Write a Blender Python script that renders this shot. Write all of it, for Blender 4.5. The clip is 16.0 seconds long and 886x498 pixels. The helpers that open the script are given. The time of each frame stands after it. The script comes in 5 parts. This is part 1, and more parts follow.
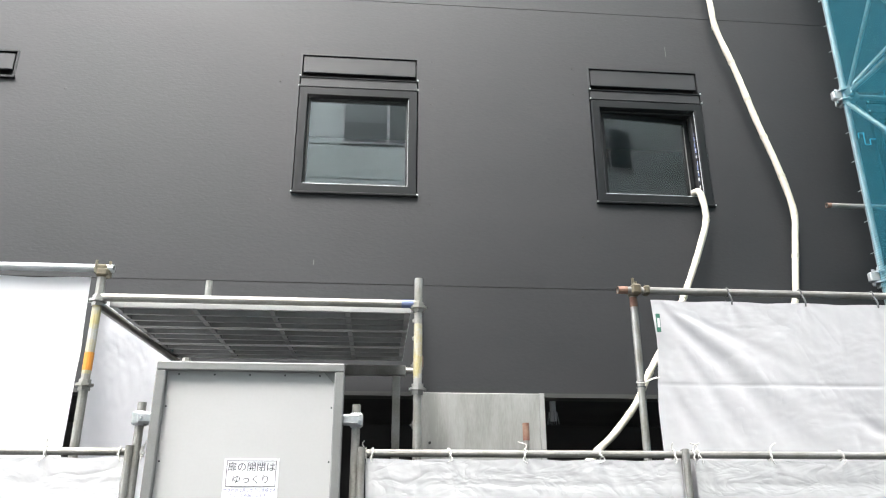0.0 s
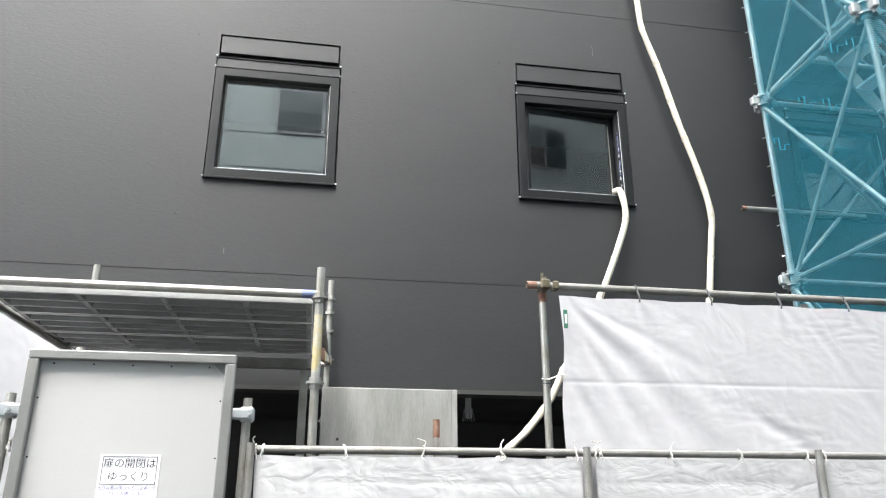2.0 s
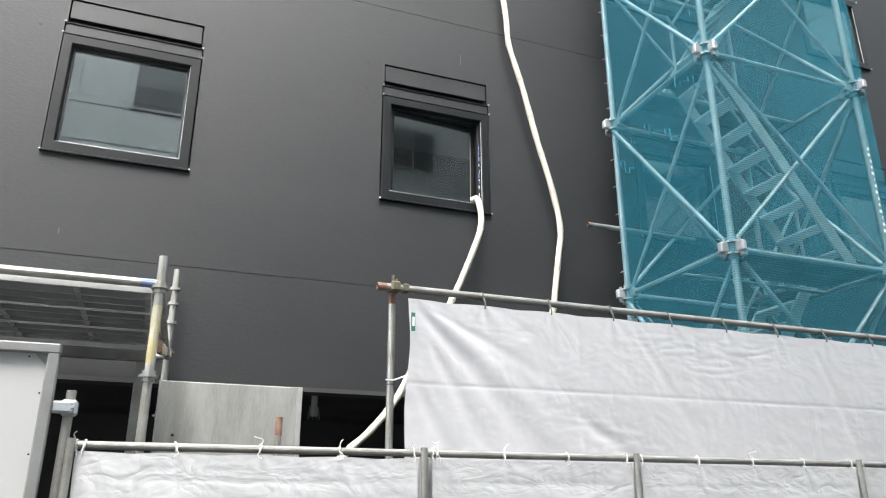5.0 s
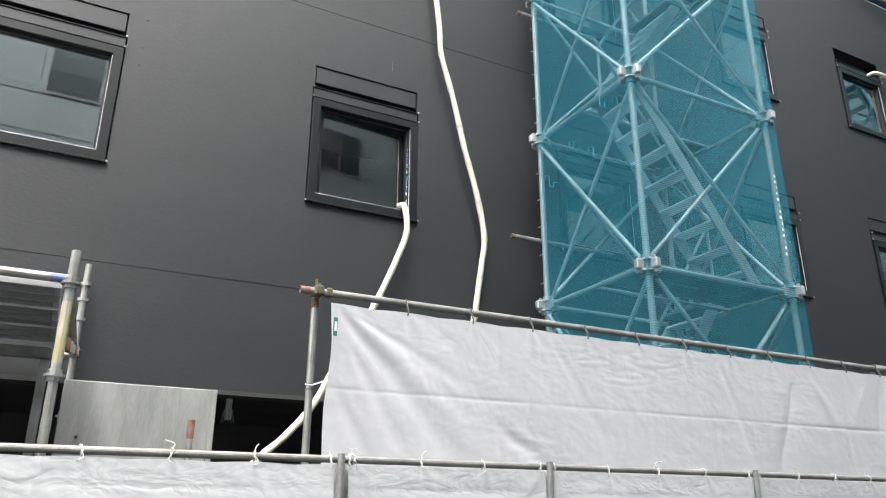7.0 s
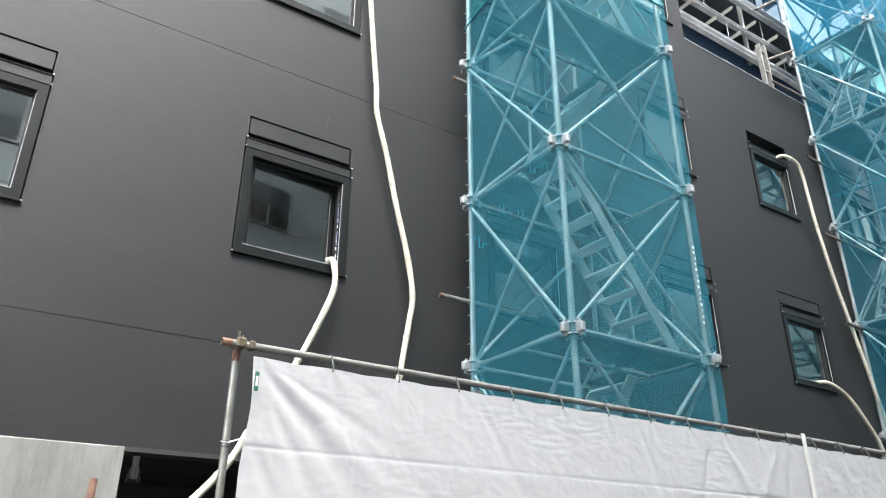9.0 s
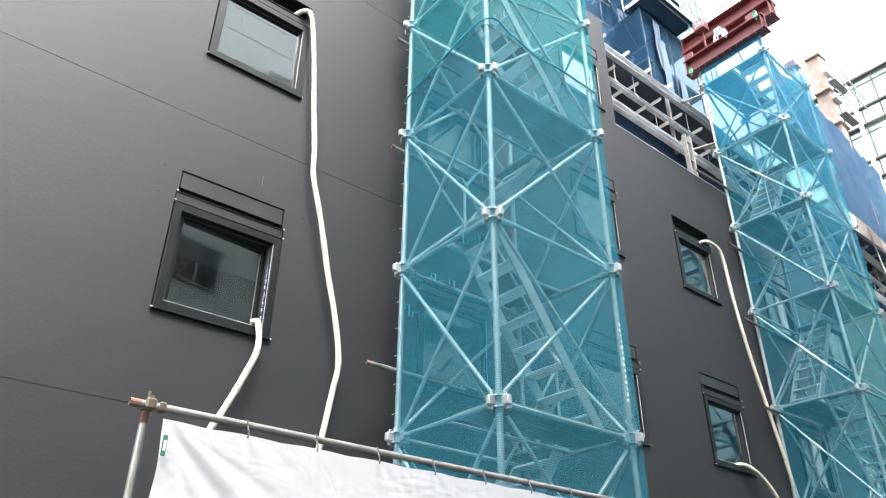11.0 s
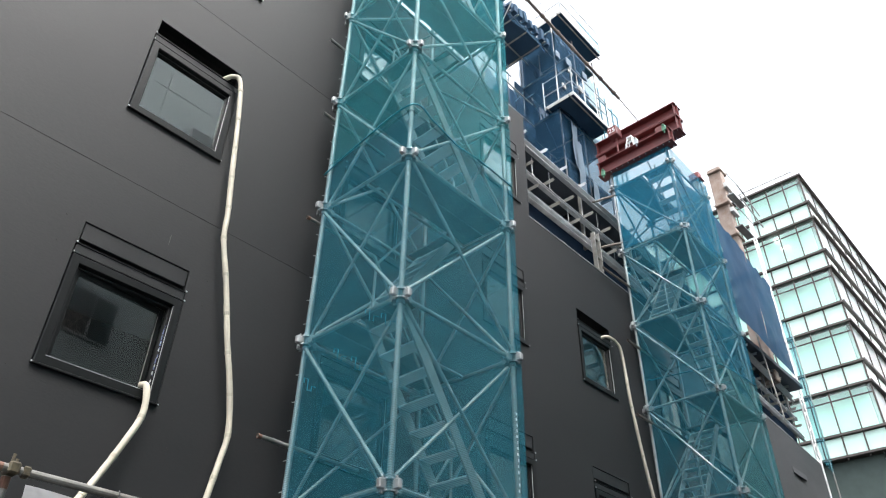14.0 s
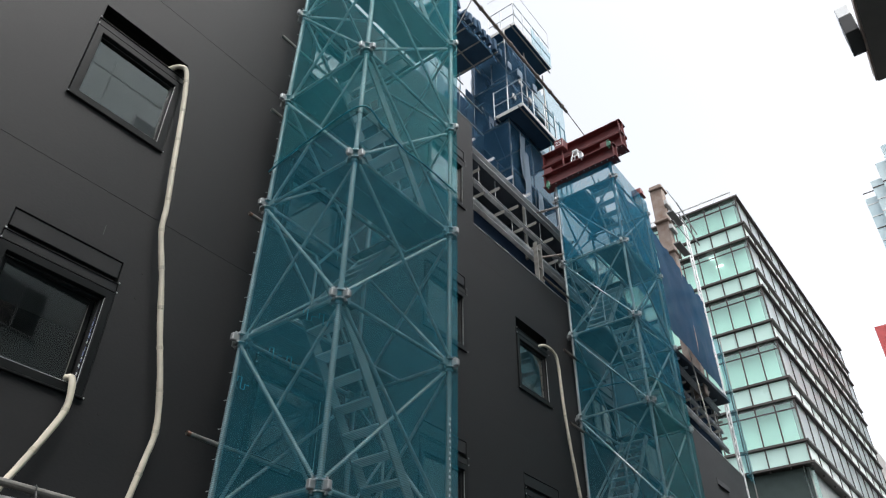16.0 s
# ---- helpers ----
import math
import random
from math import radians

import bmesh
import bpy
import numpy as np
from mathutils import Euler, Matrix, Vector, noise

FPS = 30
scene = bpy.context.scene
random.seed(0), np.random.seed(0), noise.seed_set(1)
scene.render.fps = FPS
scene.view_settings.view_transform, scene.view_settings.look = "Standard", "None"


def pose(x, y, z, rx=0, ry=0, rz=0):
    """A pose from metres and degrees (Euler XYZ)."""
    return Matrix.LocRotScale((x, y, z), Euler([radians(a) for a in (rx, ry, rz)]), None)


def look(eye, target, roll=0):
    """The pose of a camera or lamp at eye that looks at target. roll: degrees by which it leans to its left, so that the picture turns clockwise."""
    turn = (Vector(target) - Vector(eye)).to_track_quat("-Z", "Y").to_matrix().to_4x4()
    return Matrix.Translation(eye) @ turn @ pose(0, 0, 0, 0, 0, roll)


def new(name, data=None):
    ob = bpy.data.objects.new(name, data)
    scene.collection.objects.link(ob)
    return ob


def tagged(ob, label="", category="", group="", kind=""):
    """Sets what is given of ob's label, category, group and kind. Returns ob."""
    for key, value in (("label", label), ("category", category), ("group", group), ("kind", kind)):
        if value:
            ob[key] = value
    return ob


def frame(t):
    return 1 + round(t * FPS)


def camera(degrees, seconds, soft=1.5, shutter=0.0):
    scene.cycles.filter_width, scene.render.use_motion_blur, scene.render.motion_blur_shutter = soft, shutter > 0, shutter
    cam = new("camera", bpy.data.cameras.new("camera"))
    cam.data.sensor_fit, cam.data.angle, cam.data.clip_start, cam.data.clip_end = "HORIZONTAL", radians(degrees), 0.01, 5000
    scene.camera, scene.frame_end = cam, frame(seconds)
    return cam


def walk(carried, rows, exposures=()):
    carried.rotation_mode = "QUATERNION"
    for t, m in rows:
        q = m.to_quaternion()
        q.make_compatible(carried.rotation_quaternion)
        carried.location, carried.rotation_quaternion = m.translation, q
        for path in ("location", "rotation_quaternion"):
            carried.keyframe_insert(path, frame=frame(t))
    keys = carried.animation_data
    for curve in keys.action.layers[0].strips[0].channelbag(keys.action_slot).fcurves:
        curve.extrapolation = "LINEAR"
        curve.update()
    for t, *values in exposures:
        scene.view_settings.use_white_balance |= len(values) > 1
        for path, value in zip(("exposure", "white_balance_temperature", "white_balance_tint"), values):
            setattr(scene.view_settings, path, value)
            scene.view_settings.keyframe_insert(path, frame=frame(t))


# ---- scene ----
cam = camera(62.03, 16.0, soft=1.15)
PATH = [
    (0, (-0.311, 0.043, 1.577), (-4.94, 19.69, 0.05)),
    (0.5, (-0.216, 0.128, 1.582), (-5.37, 19.60, -0.07)),
    (1, (-0.159, 0.203, 1.583), (-6.77, 19.56, 0.04)),
    (1.5, (-0.127, 0.208, 1.579), (-8.29, 19.54, 0.15)),
    (2, (-0.072, 0.174, 1.588), (-9.73, 19.47, 0.08)),
    (2.5, (-0.032, 0.132, 1.594), (-10.99, 19.39, -0.07)),
    (3, (-0.014, 0.119, 1.594), (-12.15, 19.32, -0.18)),
    (3.5, (-0.017, 0.115, 1.602), (-13.60, 19.24, -0.33)),
    (4, (0.003, 0.118, 1.599), (-16.26, 19.33, -0.11)),
    (6.5, (-0.044, 0.138, 1.595), (-25.79, 19.35, -0.20)),
    (7, (-0.041, 0.113, 1.599), (-27.37, 19.74, -0.17)),
    (7.5, (-0.072, 0.125, 1.592), (-29.12, 20.63, -0.09)),
    (8, (-0.074, 0.124, 1.584), (-30.51, 21.77, -0.12)),
    (8.5, (-0.065, 0.123, 1.583), (-31.98, 23.02, -0.18)),
    (9, (-0.048, 0.146, 1.590), (-33.49, 24.39, -0.16)),
    (11.5, (0.006, 0.171, 1.591), (-40.84, 31.12, -0.32)),
    (12, (0.007, 0.158, 1.587), (-42.27, 32.38, -0.32)),
    (12.5, (0.004, 0.126, 1.579), (-43.47, 33.57, -0.47)),
    (13, (-0.004, 0.112, 1.585), (-44.78, 34.48, -0.64)),
    (13.5, (-0.009, 0.096, 1.582), (-46.17, 35.23, -0.75)),
    (14, (-0.001, 0.076, 1.588), (-47.61, 35.85, -0.93)),
    (14.5, (-0.012, 0.054, 1.578), (-49.08, 36.17, -0.98)),
    (15, (0.006, 0.048, 1.576), (-50.46, 36.34, -1.00)),
    (15.5, (0.004, 0.036, 1.571), (-51.66, 36.28, -0.83)),
    (16, (-0.001, 0.022, 1.563), (-52.58, 36.25, -0.57)),
]
EXPOSURES = [(0, 3.3), (1.5, 3.3), (4, 3.25), (7, 3.08), (9, 3.24), (11.5, 3.5), (12.5, 3.05), (13.5, 2.62), (14.5, 2.1), (16, 1.52)]
walk(cam, [(t, pose(*p, 90 + a[1], a[2], a[0])) for t, p, a in PATH], EXPOSURES)

# ---- overcast daylight ----
world = bpy.data.worlds.new("overcast_sky")
scene.world = world
world.use_nodes = True
wn, wl = world.node_tree.nodes, world.node_tree.links
sky = wn.new("ShaderNodeTexSky")
sky.sky_type, sky.sun_disc = "NISHITA", False
sky.sun_elevation, sky.sun_rotation = radians(60), radians(200)
sky.air_density, sky.dust_density = 1.0, 4.0
grey = wn.new("ShaderNodeHueSaturation")
grey.inputs["Saturation"].default_value = 0.22
wl.new(sky.outputs[0], grey.inputs["Color"])
wl.new(grey.outputs[0], wn["Background"].inputs[0])
wn["Background"].inputs[1].default_value = 0.14
sun_data = bpy.data.lights.new("sun", "SUN")
sun_data.energy, sun_data.angle, sun_data.color = 0.6, radians(40), (1.0, 0.97, 0.93)
new("sun", sun_data).matrix_world = look((0, 0, 60), (8.5, 23.5, 16.7))

# ---- helpers ----
def thing(name, label, category, at=(0, 0, 0), group="", kind=""):
    ob = new(name)
    ob.location = at
    ob.empty_display_size = 0.1
    return tagged(ob, label, category, group, kind)


def mesh_of(name, bm, material, smooth=False):
    me = bpy.data.meshes.new(name)
    bmesh.ops.recalc_face_normals(bm, faces=bm.faces)
    bm.to_mesh(me)
    bm.free()
    me.materials.append(material)
    if smooth:
        me.polygons.foreach_set("use_smooth", [True] * len(me.polygons))
    return me


def part(name, bm, material, parent=None, label="", smooth=False):
    """One mesh object in world coordinates, hung under its thing."""
    ob = new(name, bm if isinstance(bm, bpy.types.Mesh) else mesh_of(name, bm, material, smooth))
    if parent:
        ob.parent = parent
        o, off = parent, Vector((0, 0, 0))
        while o:
            off += o.location
            o = o.parent
        ob.location = -off
    if label:
        ob["label"] = label
    return ob


def instance(name, me, parent, m, label=""):
    """Another object on the same mesh, at the world pose m, under a thing that is only shifted."""
    ob = new(name, me)
    off = Vector((0, 0, 0))
    o = parent
    while o:
        off += o.location
        o = o.parent
    ob.parent = parent
    ob.matrix_basis = Matrix.Translation(-off) @ m
    if label:
        ob["label"] = label
    return ob


def add_box(bm, a, b, bevel=0.0, m=None):
    made = bmesh.ops.create_cube(bm, size=1)["verts"]
    for v in made:
        v.co = Vector([(a[i] + b[i]) / 2 + v.co[i] * (b[i] - a[i]) for i in range(3)])
    if bevel:
        edges = list({e for v in made for e in v.link_edges})
        made = bmesh.ops.bevel(bm, geom=edges, offset=bevel, segments=1, affect="EDGES", profile=0.5)["verts"]
    if m:
        bmesh.ops.transform(bm, matrix=m, verts=made)
    return bm


def boxed(a, b, bevel=0.0, m=None):
    return add_box(bmesh.new(), a, b, bevel, m)


def add_pipe(bm, p, q, r, n=12, hollow=False):
    p, q = Vector(p), Vector(q)
    d = q - p
    m = Matrix.Translation((p + q) / 2) @ d.to_track_quat("Z", "Y").to_matrix().to_4x4()
    if not hollow:
        bmesh.ops.create_cone(bm, cap_ends=True, segments=n, radius1=r, radius2=r, depth=d.length, matrix=m)
        return bm
    rings = []
    for rr, z in ((r * 0.86, -0.5), (r, -0.5), (r, 0.5), (r * 0.86, 0.5)):
        rings.append([bm.verts.new(m @ Vector((rr * math.cos(2 * math.pi * i / n), rr * math.sin(2 * math.pi * i / n), z * d.length))) for i in range(n)])
    for k in range(4):
        for i in range(n):
            bm.faces.new((rings[k][i], rings[k][(i + 1) % n], rings[(k + 1) % 4][(i + 1) % n], rings[(k + 1) % 4][i]))
    return bm


def pipe(p, q, r=0.0243, n=12, hollow=False):
    return add_pipe(bmesh.new(), p, q, r, n, hollow)


def spline(points, per=10):
    pts = [Vector(p) for p in points]
    pts = [2 * pts[0] - pts[1]] + pts + [2 * pts[-1] - pts[-2]]
    out = []
    for i in range(1, len(pts) - 2):
        a, b, c, d = pts[i - 1:i + 3]
        for k in range(per):
            t = k / per
            out.append(0.5 * (2 * b + (c - a) * t + (2 * a - 5 * b + 4 * c - d) * t * t + (3 * b - a - 3 * c + d) * t ** 3))
    return out + [pts[-2]]


def sweep(points, r, n=10, wobble=0.0):
    bm = bmesh.new()
    rings = []
    for i, p in enumerate(points):
        d = (points[min(i + 1, len(points) - 1)] - points[max(i - 1, 0)]).normalized()
        side = d.cross(Vector((0, 1, 0.01))).normalized()
        up = side.cross(d)
        rr = r * (1 + wobble * noise.noise(p * 9))
        rings.append([bm.verts.new(p + rr * (side * math.cos(2 * math.pi * k / n) + up * math.sin(2 * math.pi * k / n))) for k in range(n)])
    for a, b in zip(rings, rings[1:]):
        for k in range(n):
            bm.faces.new((a[k], a[(k + 1) % n], b[(k + 1) % n], b[k]))
    bm.faces.new(rings[0]), bm.faces.new(rings[-1])
    return bm


# ---- materials ----
def material(name, base, rough=0.5, metal=0.0, second=None, spread=0.5, scale=2.0, grain=60.0, bump=0.1, rough_var=0.1, stretch=(1, 1, 1), random=0.0, **more):
    """Two colours mixed by large stains and fine grain, with relief from the grain."""
    m = bpy.data.materials.new(name)
    m.use_nodes = True
    nd, ln = m.node_tree.nodes, m.node_tree.links
    b = nd["Principled BSDF"]
    geo = nd.new("ShaderNodeNewGeometry")
    mp = nd.new("ShaderNodeMapping")
    mp.inputs["Scale"].default_value = stretch
    ln.new(geo.outputs["Position"], mp.inputs["Vector"])
    big, fine = nd.new("ShaderNodeTexNoise"), nd.new("ShaderNodeTexNoise")
    big.inputs["Scale"].default_value, big.inputs["Detail"].default_value = scale, 5
    fine.inputs["Scale"].default_value, fine.inputs["Detail"].default_value = grain, 3
    for t in (big, fine):
        ln.new(mp.outputs[0], t.inputs["Vector"])
    both = nd.new("ShaderNodeMath")
    both.operation = "MULTIPLY_ADD"
    both.inputs[1].default_value = 0.35
    ln.new(fine.outputs[0], both.inputs[0]), ln.new(big.outputs[0], both.inputs[2])
    ramp = nd.new("ShaderNodeMapRange")
    ramp.inputs["From Min"].default_value, ramp.inputs["From Max"].default_value = 0.68 - spread / 2, 0.68 + spread / 2
    ln.new(both.outputs[0], ramp.inputs["Value"])
    mix = nd.new("ShaderNodeMix")
    mix.data_type = "RGBA"
    mix.inputs["A"].default_value = (*base, 1)
    mix.inputs["B"].default_value = (*(second or [c * 0.8 for c in base]), 1)
    ln.new(ramp.outputs[0], mix.inputs["Factor"])
    colour = mix.outputs["Result"]
    if random:
        info, val = nd.new("ShaderNodeObjectInfo"), nd.new("ShaderNodeMapRange")
        val.inputs["To Min"].default_value, val.inputs["To Max"].default_value = 1 - random, 1 + random
        ln.new(info.outputs["Random"], val.inputs["Value"])
        hs = nd.new("ShaderNodeHueSaturation")
        ln.new(val.outputs[0], hs.inputs["Value"]), ln.new(colour, hs.inputs["Color"])
        colour = hs.outputs[0]
    ln.new(colour, b.inputs["Base Color"])
    rr = nd.new("ShaderNodeMapRange")
    rr.inputs["To Min"].default_value, rr.inputs["To Max"].default_value = max(rough - rough_var, 0.02), min(rough + rough_var, 1)
    ln.new(big.outputs[0], rr.inputs["Value"]), ln.new(rr.outputs[0], b.inputs["Roughness"])
    b.inputs["Metallic"].default_value = metal
    if bump:
        bp = nd.new("ShaderNodeBump")
        bp.inputs["Strength"].default_value, bp.inputs["Distance"].default_value = bump, 0.01
        ln.new(fine.outputs[0], bp.inputs["Height"]), ln.new(bp.outputs[0], b.inputs["Normal"])
    for k, v in more.items():
        b.inputs[k.replace("_", " ")].default_value = v
    return m


WALL = material("grey_paint", (0.0094, 0.0099, 0.0112), 0.62, second=(0.0133, 0.0138, 0.0153), spread=0.42, scale=1.6, grain=34, bump=0.14, rough_var=0.06, stretch=(0.8, 0.8, 1.7), Specular_IOR_Level=0.4)
SOFFIT = material("dark_soffit", (0.022, 0.022, 0.022), 0.7)
SEALANT = material("dark_sealant", (0.01, 0.01, 0.01), 0.7)
FRAME = material("black_aluminium", (0.008, 0.009, 0.0095), 0.4, second=(0.011, 0.012, 0.0125), grain=200, bump=0.03, Specular_IOR_Level=0.2)
PANEL = material("grey_aluminium", (0.016, 0.0165, 0.0175), 0.45, second=(0.024, 0.0245, 0.0255), grain=200, bump=0.02, Specular_IOR_Level=0.3)
BRIGHT = material("clear_silicone", (0.6, 0.62, 0.62), 0.3, bump=0)
# near-black room colour stands for the lack of light indoors
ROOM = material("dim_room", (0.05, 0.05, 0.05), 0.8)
CURTAIN = material("patterned_blind", (0.25, 0.22, 0.2), 0.8, second=(0.05, 0.05, 0.05), spread=0.1, scale=9, grain=20, bump=0)
GALV = material("galvanised_steel", (0.45, 0.47, 0.48), 0.42, metal=0.55, second=(0.3, 0.32, 0.33), scale=5, grain=90, bump=0.08, rough_var=0.15, random=0.12)
GALV_DULL = material("weathered_pipe", (0.34, 0.335, 0.32), 0.5, metal=0.6, second=(0.2, 0.19, 0.17), scale=6, grain=80, bump=0.1, rough_var=0.15)
CAN_PIPE = material("worn_scaffold_pipe", (0.36, 0.355, 0.34), 0.42, metal=0.65, second=(0.22, 0.21, 0.18), scale=7, grain=80, bump=0.1, rough_var=0.15)
TOWER_STEEL = material("tower_galvanised_steel", (0.43, 0.445, 0.45), 0.5, metal=0.5, second=(0.29, 0.3, 0.305), scale=5, grain=90, bump=0.08, rough_var=0.15, random=0.14)
ALU = material("grey_aluminium_frame", (0.27, 0.27, 0.265), 0.42, metal=0.5, second=(0.21, 0.21, 0.205), scale=4, grain=120, bump=0.04)
TRIM = material("grey_drip_edge", (0.05, 0.05, 0.047), 0.5, metal=0.3)
ZINC = material("bright_zinc_section", (0.52, 0.53, 0.54), 0.36, metal=0.4, second=(0.32, 0.33, 0.34), scale=4, random=0.15)
DARK_PIPE = material("weathered_dark_pipe", (0.13, 0.1, 0.09), 0.6, metal=0.3, second=(0.2, 0.17, 0.15), scale=8)
RUST = material("rusty_pipe", (0.15, 0.06, 0.04), 0.75, second=(0.26, 0.17, 0.12), scale=14, grain=120, bump=0.2)
YELLOW = material("yellow_paint_marks", (0.4, 0.34, 0.17), 0.55, metal=0.4, second=(0.4, 0.4, 0.39), spread=0.3, scale=9)
ORANGE = material("orange_tape", (0.65, 0.25, 0.03), 0.5)
BLUE = material("blue_tape", (0.16, 0.2, 0.36), 0.5)
SHEET_WHITE = material("white_vinyl_sheet", (0.6, 0.595, 0.61), 0.32, second=(0.565, 0.56, 0.575), scale=1.5, grain=35, bump=0.05)
SHEET_LOW = material("crumpled_white_vinyl", (0.51, 0.51, 0.515), 0.25, second=(0.46, 0.46, 0.465), scale=3, grain=45, bump=0.1)
# paler copy of the vinyl: the west screen's stronger light is in its colour
SHEET_BRIGHT = material("bright_white_vinyl", (0.84, 0.84, 0.86), 0.36, second=(0.79, 0.79, 0.81), scale=1.5, grain=35, bump=0.05)
GATE_WHITE = material("white_gate_panel", (0.42, 0.42, 0.415), 0.35, second=(0.39, 0.39, 0.385), scale=1.2, grain=60, bump=0.02)
PAPER = material("white_paper", (0.82, 0.82, 0.84), 0.6, bump=0)
INK = material("dark_ink", (0.02, 0.02, 0.03), 0.6, bump=0)
INK_BLUE = material("blue_ink", (0.05, 0.05, 0.2), 0.6, bump=0)
ROPE = material("white_cord", (0.75, 0.74, 0.7), 0.8, bump=0.2)
HOSE = material("cream_insulation_hose", (0.62, 0.57, 0.46), 0.55, second=(0.5, 0.46, 0.38), scale=5, grain=50, bump=0.15)
TAPE = material("hose_tape", (0.48, 0.44, 0.35), 0.5)
STEEL_DOOR = material("stained_steel_sheet", (0.3, 0.3, 0.29), 0.5, metal=0.3, second=(0.2, 0.2, 0.19), spread=0.35, scale=2.2, grain=30, bump=0.08, stretch=(3, 3, 0.5))
DECK = material("steel_deck", (0.2, 0.21, 0.21), 0.55, metal=0.25, second=(0.13, 0.13, 0.13), scale=4)
# lighter than DECK: bounce light under the canopy is put into the colour
DECK_PALE = material("pale_steel_plank", (0.44, 0.45, 0.44), 0.5, metal=0.25, second=(0.33, 0.33, 0.32), scale=4)
RED_STEEL = material("red_oxide_steel", (0.1, 0.015, 0.016), 0.5, second=(0.14, 0.025, 0.024), scale=3, grain=60, bump=0.08)
BROWN_STEEL = material("brown_primed_column", (0.27, 0.23, 0.2), 0.65, second=(0.17, 0.1, 0.07), scale=3, grain=50)
CONCRETE = material("concrete", (0.36, 0.35, 0.34), 0.8, second=(0.28, 0.27, 0.26), scale=1.0)
ASPHALT = material("asphalt", (0.05, 0.05, 0.052), 0.85, second=(0.07, 0.07, 0.07), scale=0.8, grain=90, bump=0.3)
CLADDING = material("pale_grey_cladding", (0.62, 0.68, 0.65), 0.45, second=(0.57, 0.63, 0.6), scale=0.6, grain=30, bump=0.02)
DARK_CLAD = material("dark_brown_fascia", (0.05, 0.04, 0.035), 0.5)
BRONZE = material("bronze_mullion", (0.06, 0.05, 0.045), 0.4, metal=0.3)
RED_SIGN = material("red_panel", (0.45, 0.06, 0.06), 0.5)
WHITE_METAL = material("white_painted_metal", (0.72, 0.73, 0.73), 0.4, bump=0.02)


def glass(name, tint, ior=1.75, rough=0.0):
    m = bpy.data.materials.new(name)
    m.use_nodes = True
    b = m.node_tree.nodes["Principled BSDF"]
    b.inputs["Base Color"].default_value = (*tint, 1)
    b.inputs["Transmission Weight"].default_value = 1.0
    b.inputs["IOR"].default_value, b.inputs["Roughness"].default_value = ior, rough
    return m


def net_material(name, base, cover):
    """Woven mesh: threads of translucent plastic with holes between."""
    m = bpy.data.materials.new(name)
    m.use_nodes = True
    nd, ln = m.node_tree.nodes, m.node_tree.links
    out, b = nd["Material Output"], nd["Principled BSDF"]
    b.inputs["Roughness"].default_value = 0.6
    b.inputs["Specular IOR Level"].default_value = 0.08
    geo = nd.new("ShaderNodeNewGeometry")
    big = nd.new("ShaderNodeTexNoise")
    big.inputs["Scale"].default_value, big.inputs["Detail"].default_value = 1.2, 4
    ln.new(geo.outputs["Position"], big.inputs["Vector"])
    mix = nd.new("ShaderNodeMix")
    mix.data_type = "RGBA"
    mix.inputs["A"].default_value, mix.inputs["B"].default_value = (*base, 1), (*[c * 0.75 for c in base], 1)
    ln.new(big.outputs[0], mix.inputs["Factor"]), ln.new(mix.outputs["Result"], b.inputs["Base Color"])
    tl = nd.new("ShaderNodeBsdfTranslucent")
    ln.new(mix.outputs["Result"], tl.inputs["Color"])
    cloth = nd.new("ShaderNodeMixShader")
    cloth.inputs[0].default_value = 0.35
    ln.new(b.outputs[0], cloth.inputs[1]), ln.new(tl.outputs[0], cloth.inputs[2])
    wave = nd.new("ShaderNodeTexWave")
    wave.wave_type, wave.bands_direction = "BANDS", "Z"
    wave.inputs["Scale"].default_value, wave.inputs["Distortion"].default_value = 14.0, 0.4
    ln.new(geo.outputs["Position"], wave.inputs["Vector"])
    fac = nd.new("ShaderNodeMapRange")
    fac.inputs["To Min"].default_value, fac.inputs["To Max"].default_value = cover - 0.13, cover + 0.13
    ln.new(wave.outputs[1], fac.inputs["Value"])
    hole = nd.new("ShaderNodeBsdfTransparent")
    hole.inputs["Color"].default_value = (*[0.82 + 0.13 * min(1, c * 4.0) for c in base], 1)
    last = nd.new("ShaderNodeMixShader")
    ln.new(fac.outputs[0], last.inputs[0]), ln.new(hole.outputs[0], last.inputs[1]), ln.new(cloth.outputs[0], last.inputs[2])
    ln.new(last.outputs[0], out.inputs["Surface"])
    return m


# lower IOR and greyer tint imitate the opened pane's darker reflection
GLASS_DIM = glass("dim_window_glass", (0.8, 0.86, 0.84), 1.55)
GLASS = glass("window_glass", (0.93, 0.97, 0.96), 2.3)
NET = net_material("teal_safety_net", (0.044, 0.292, 0.402), 0.37)
NET_UP = net_material("green_teal_safety_net", (0.045, 0.35, 0.42), 0.37)
NET_BLUE = net_material("blue_safety_net", (0.025, 0.27, 0.42), 0.45)
NET_DENSE = net_material("dense_blue_safety_net", (0.02, 0.23, 0.38), 0.58)
NET_THIN = net_material("thin_blue_safety_net", (0.03, 0.28, 0.41), 0.3)
TEAL_CORD = material("teal_cord", (0.02, 0.2, 0.26), 0.7)

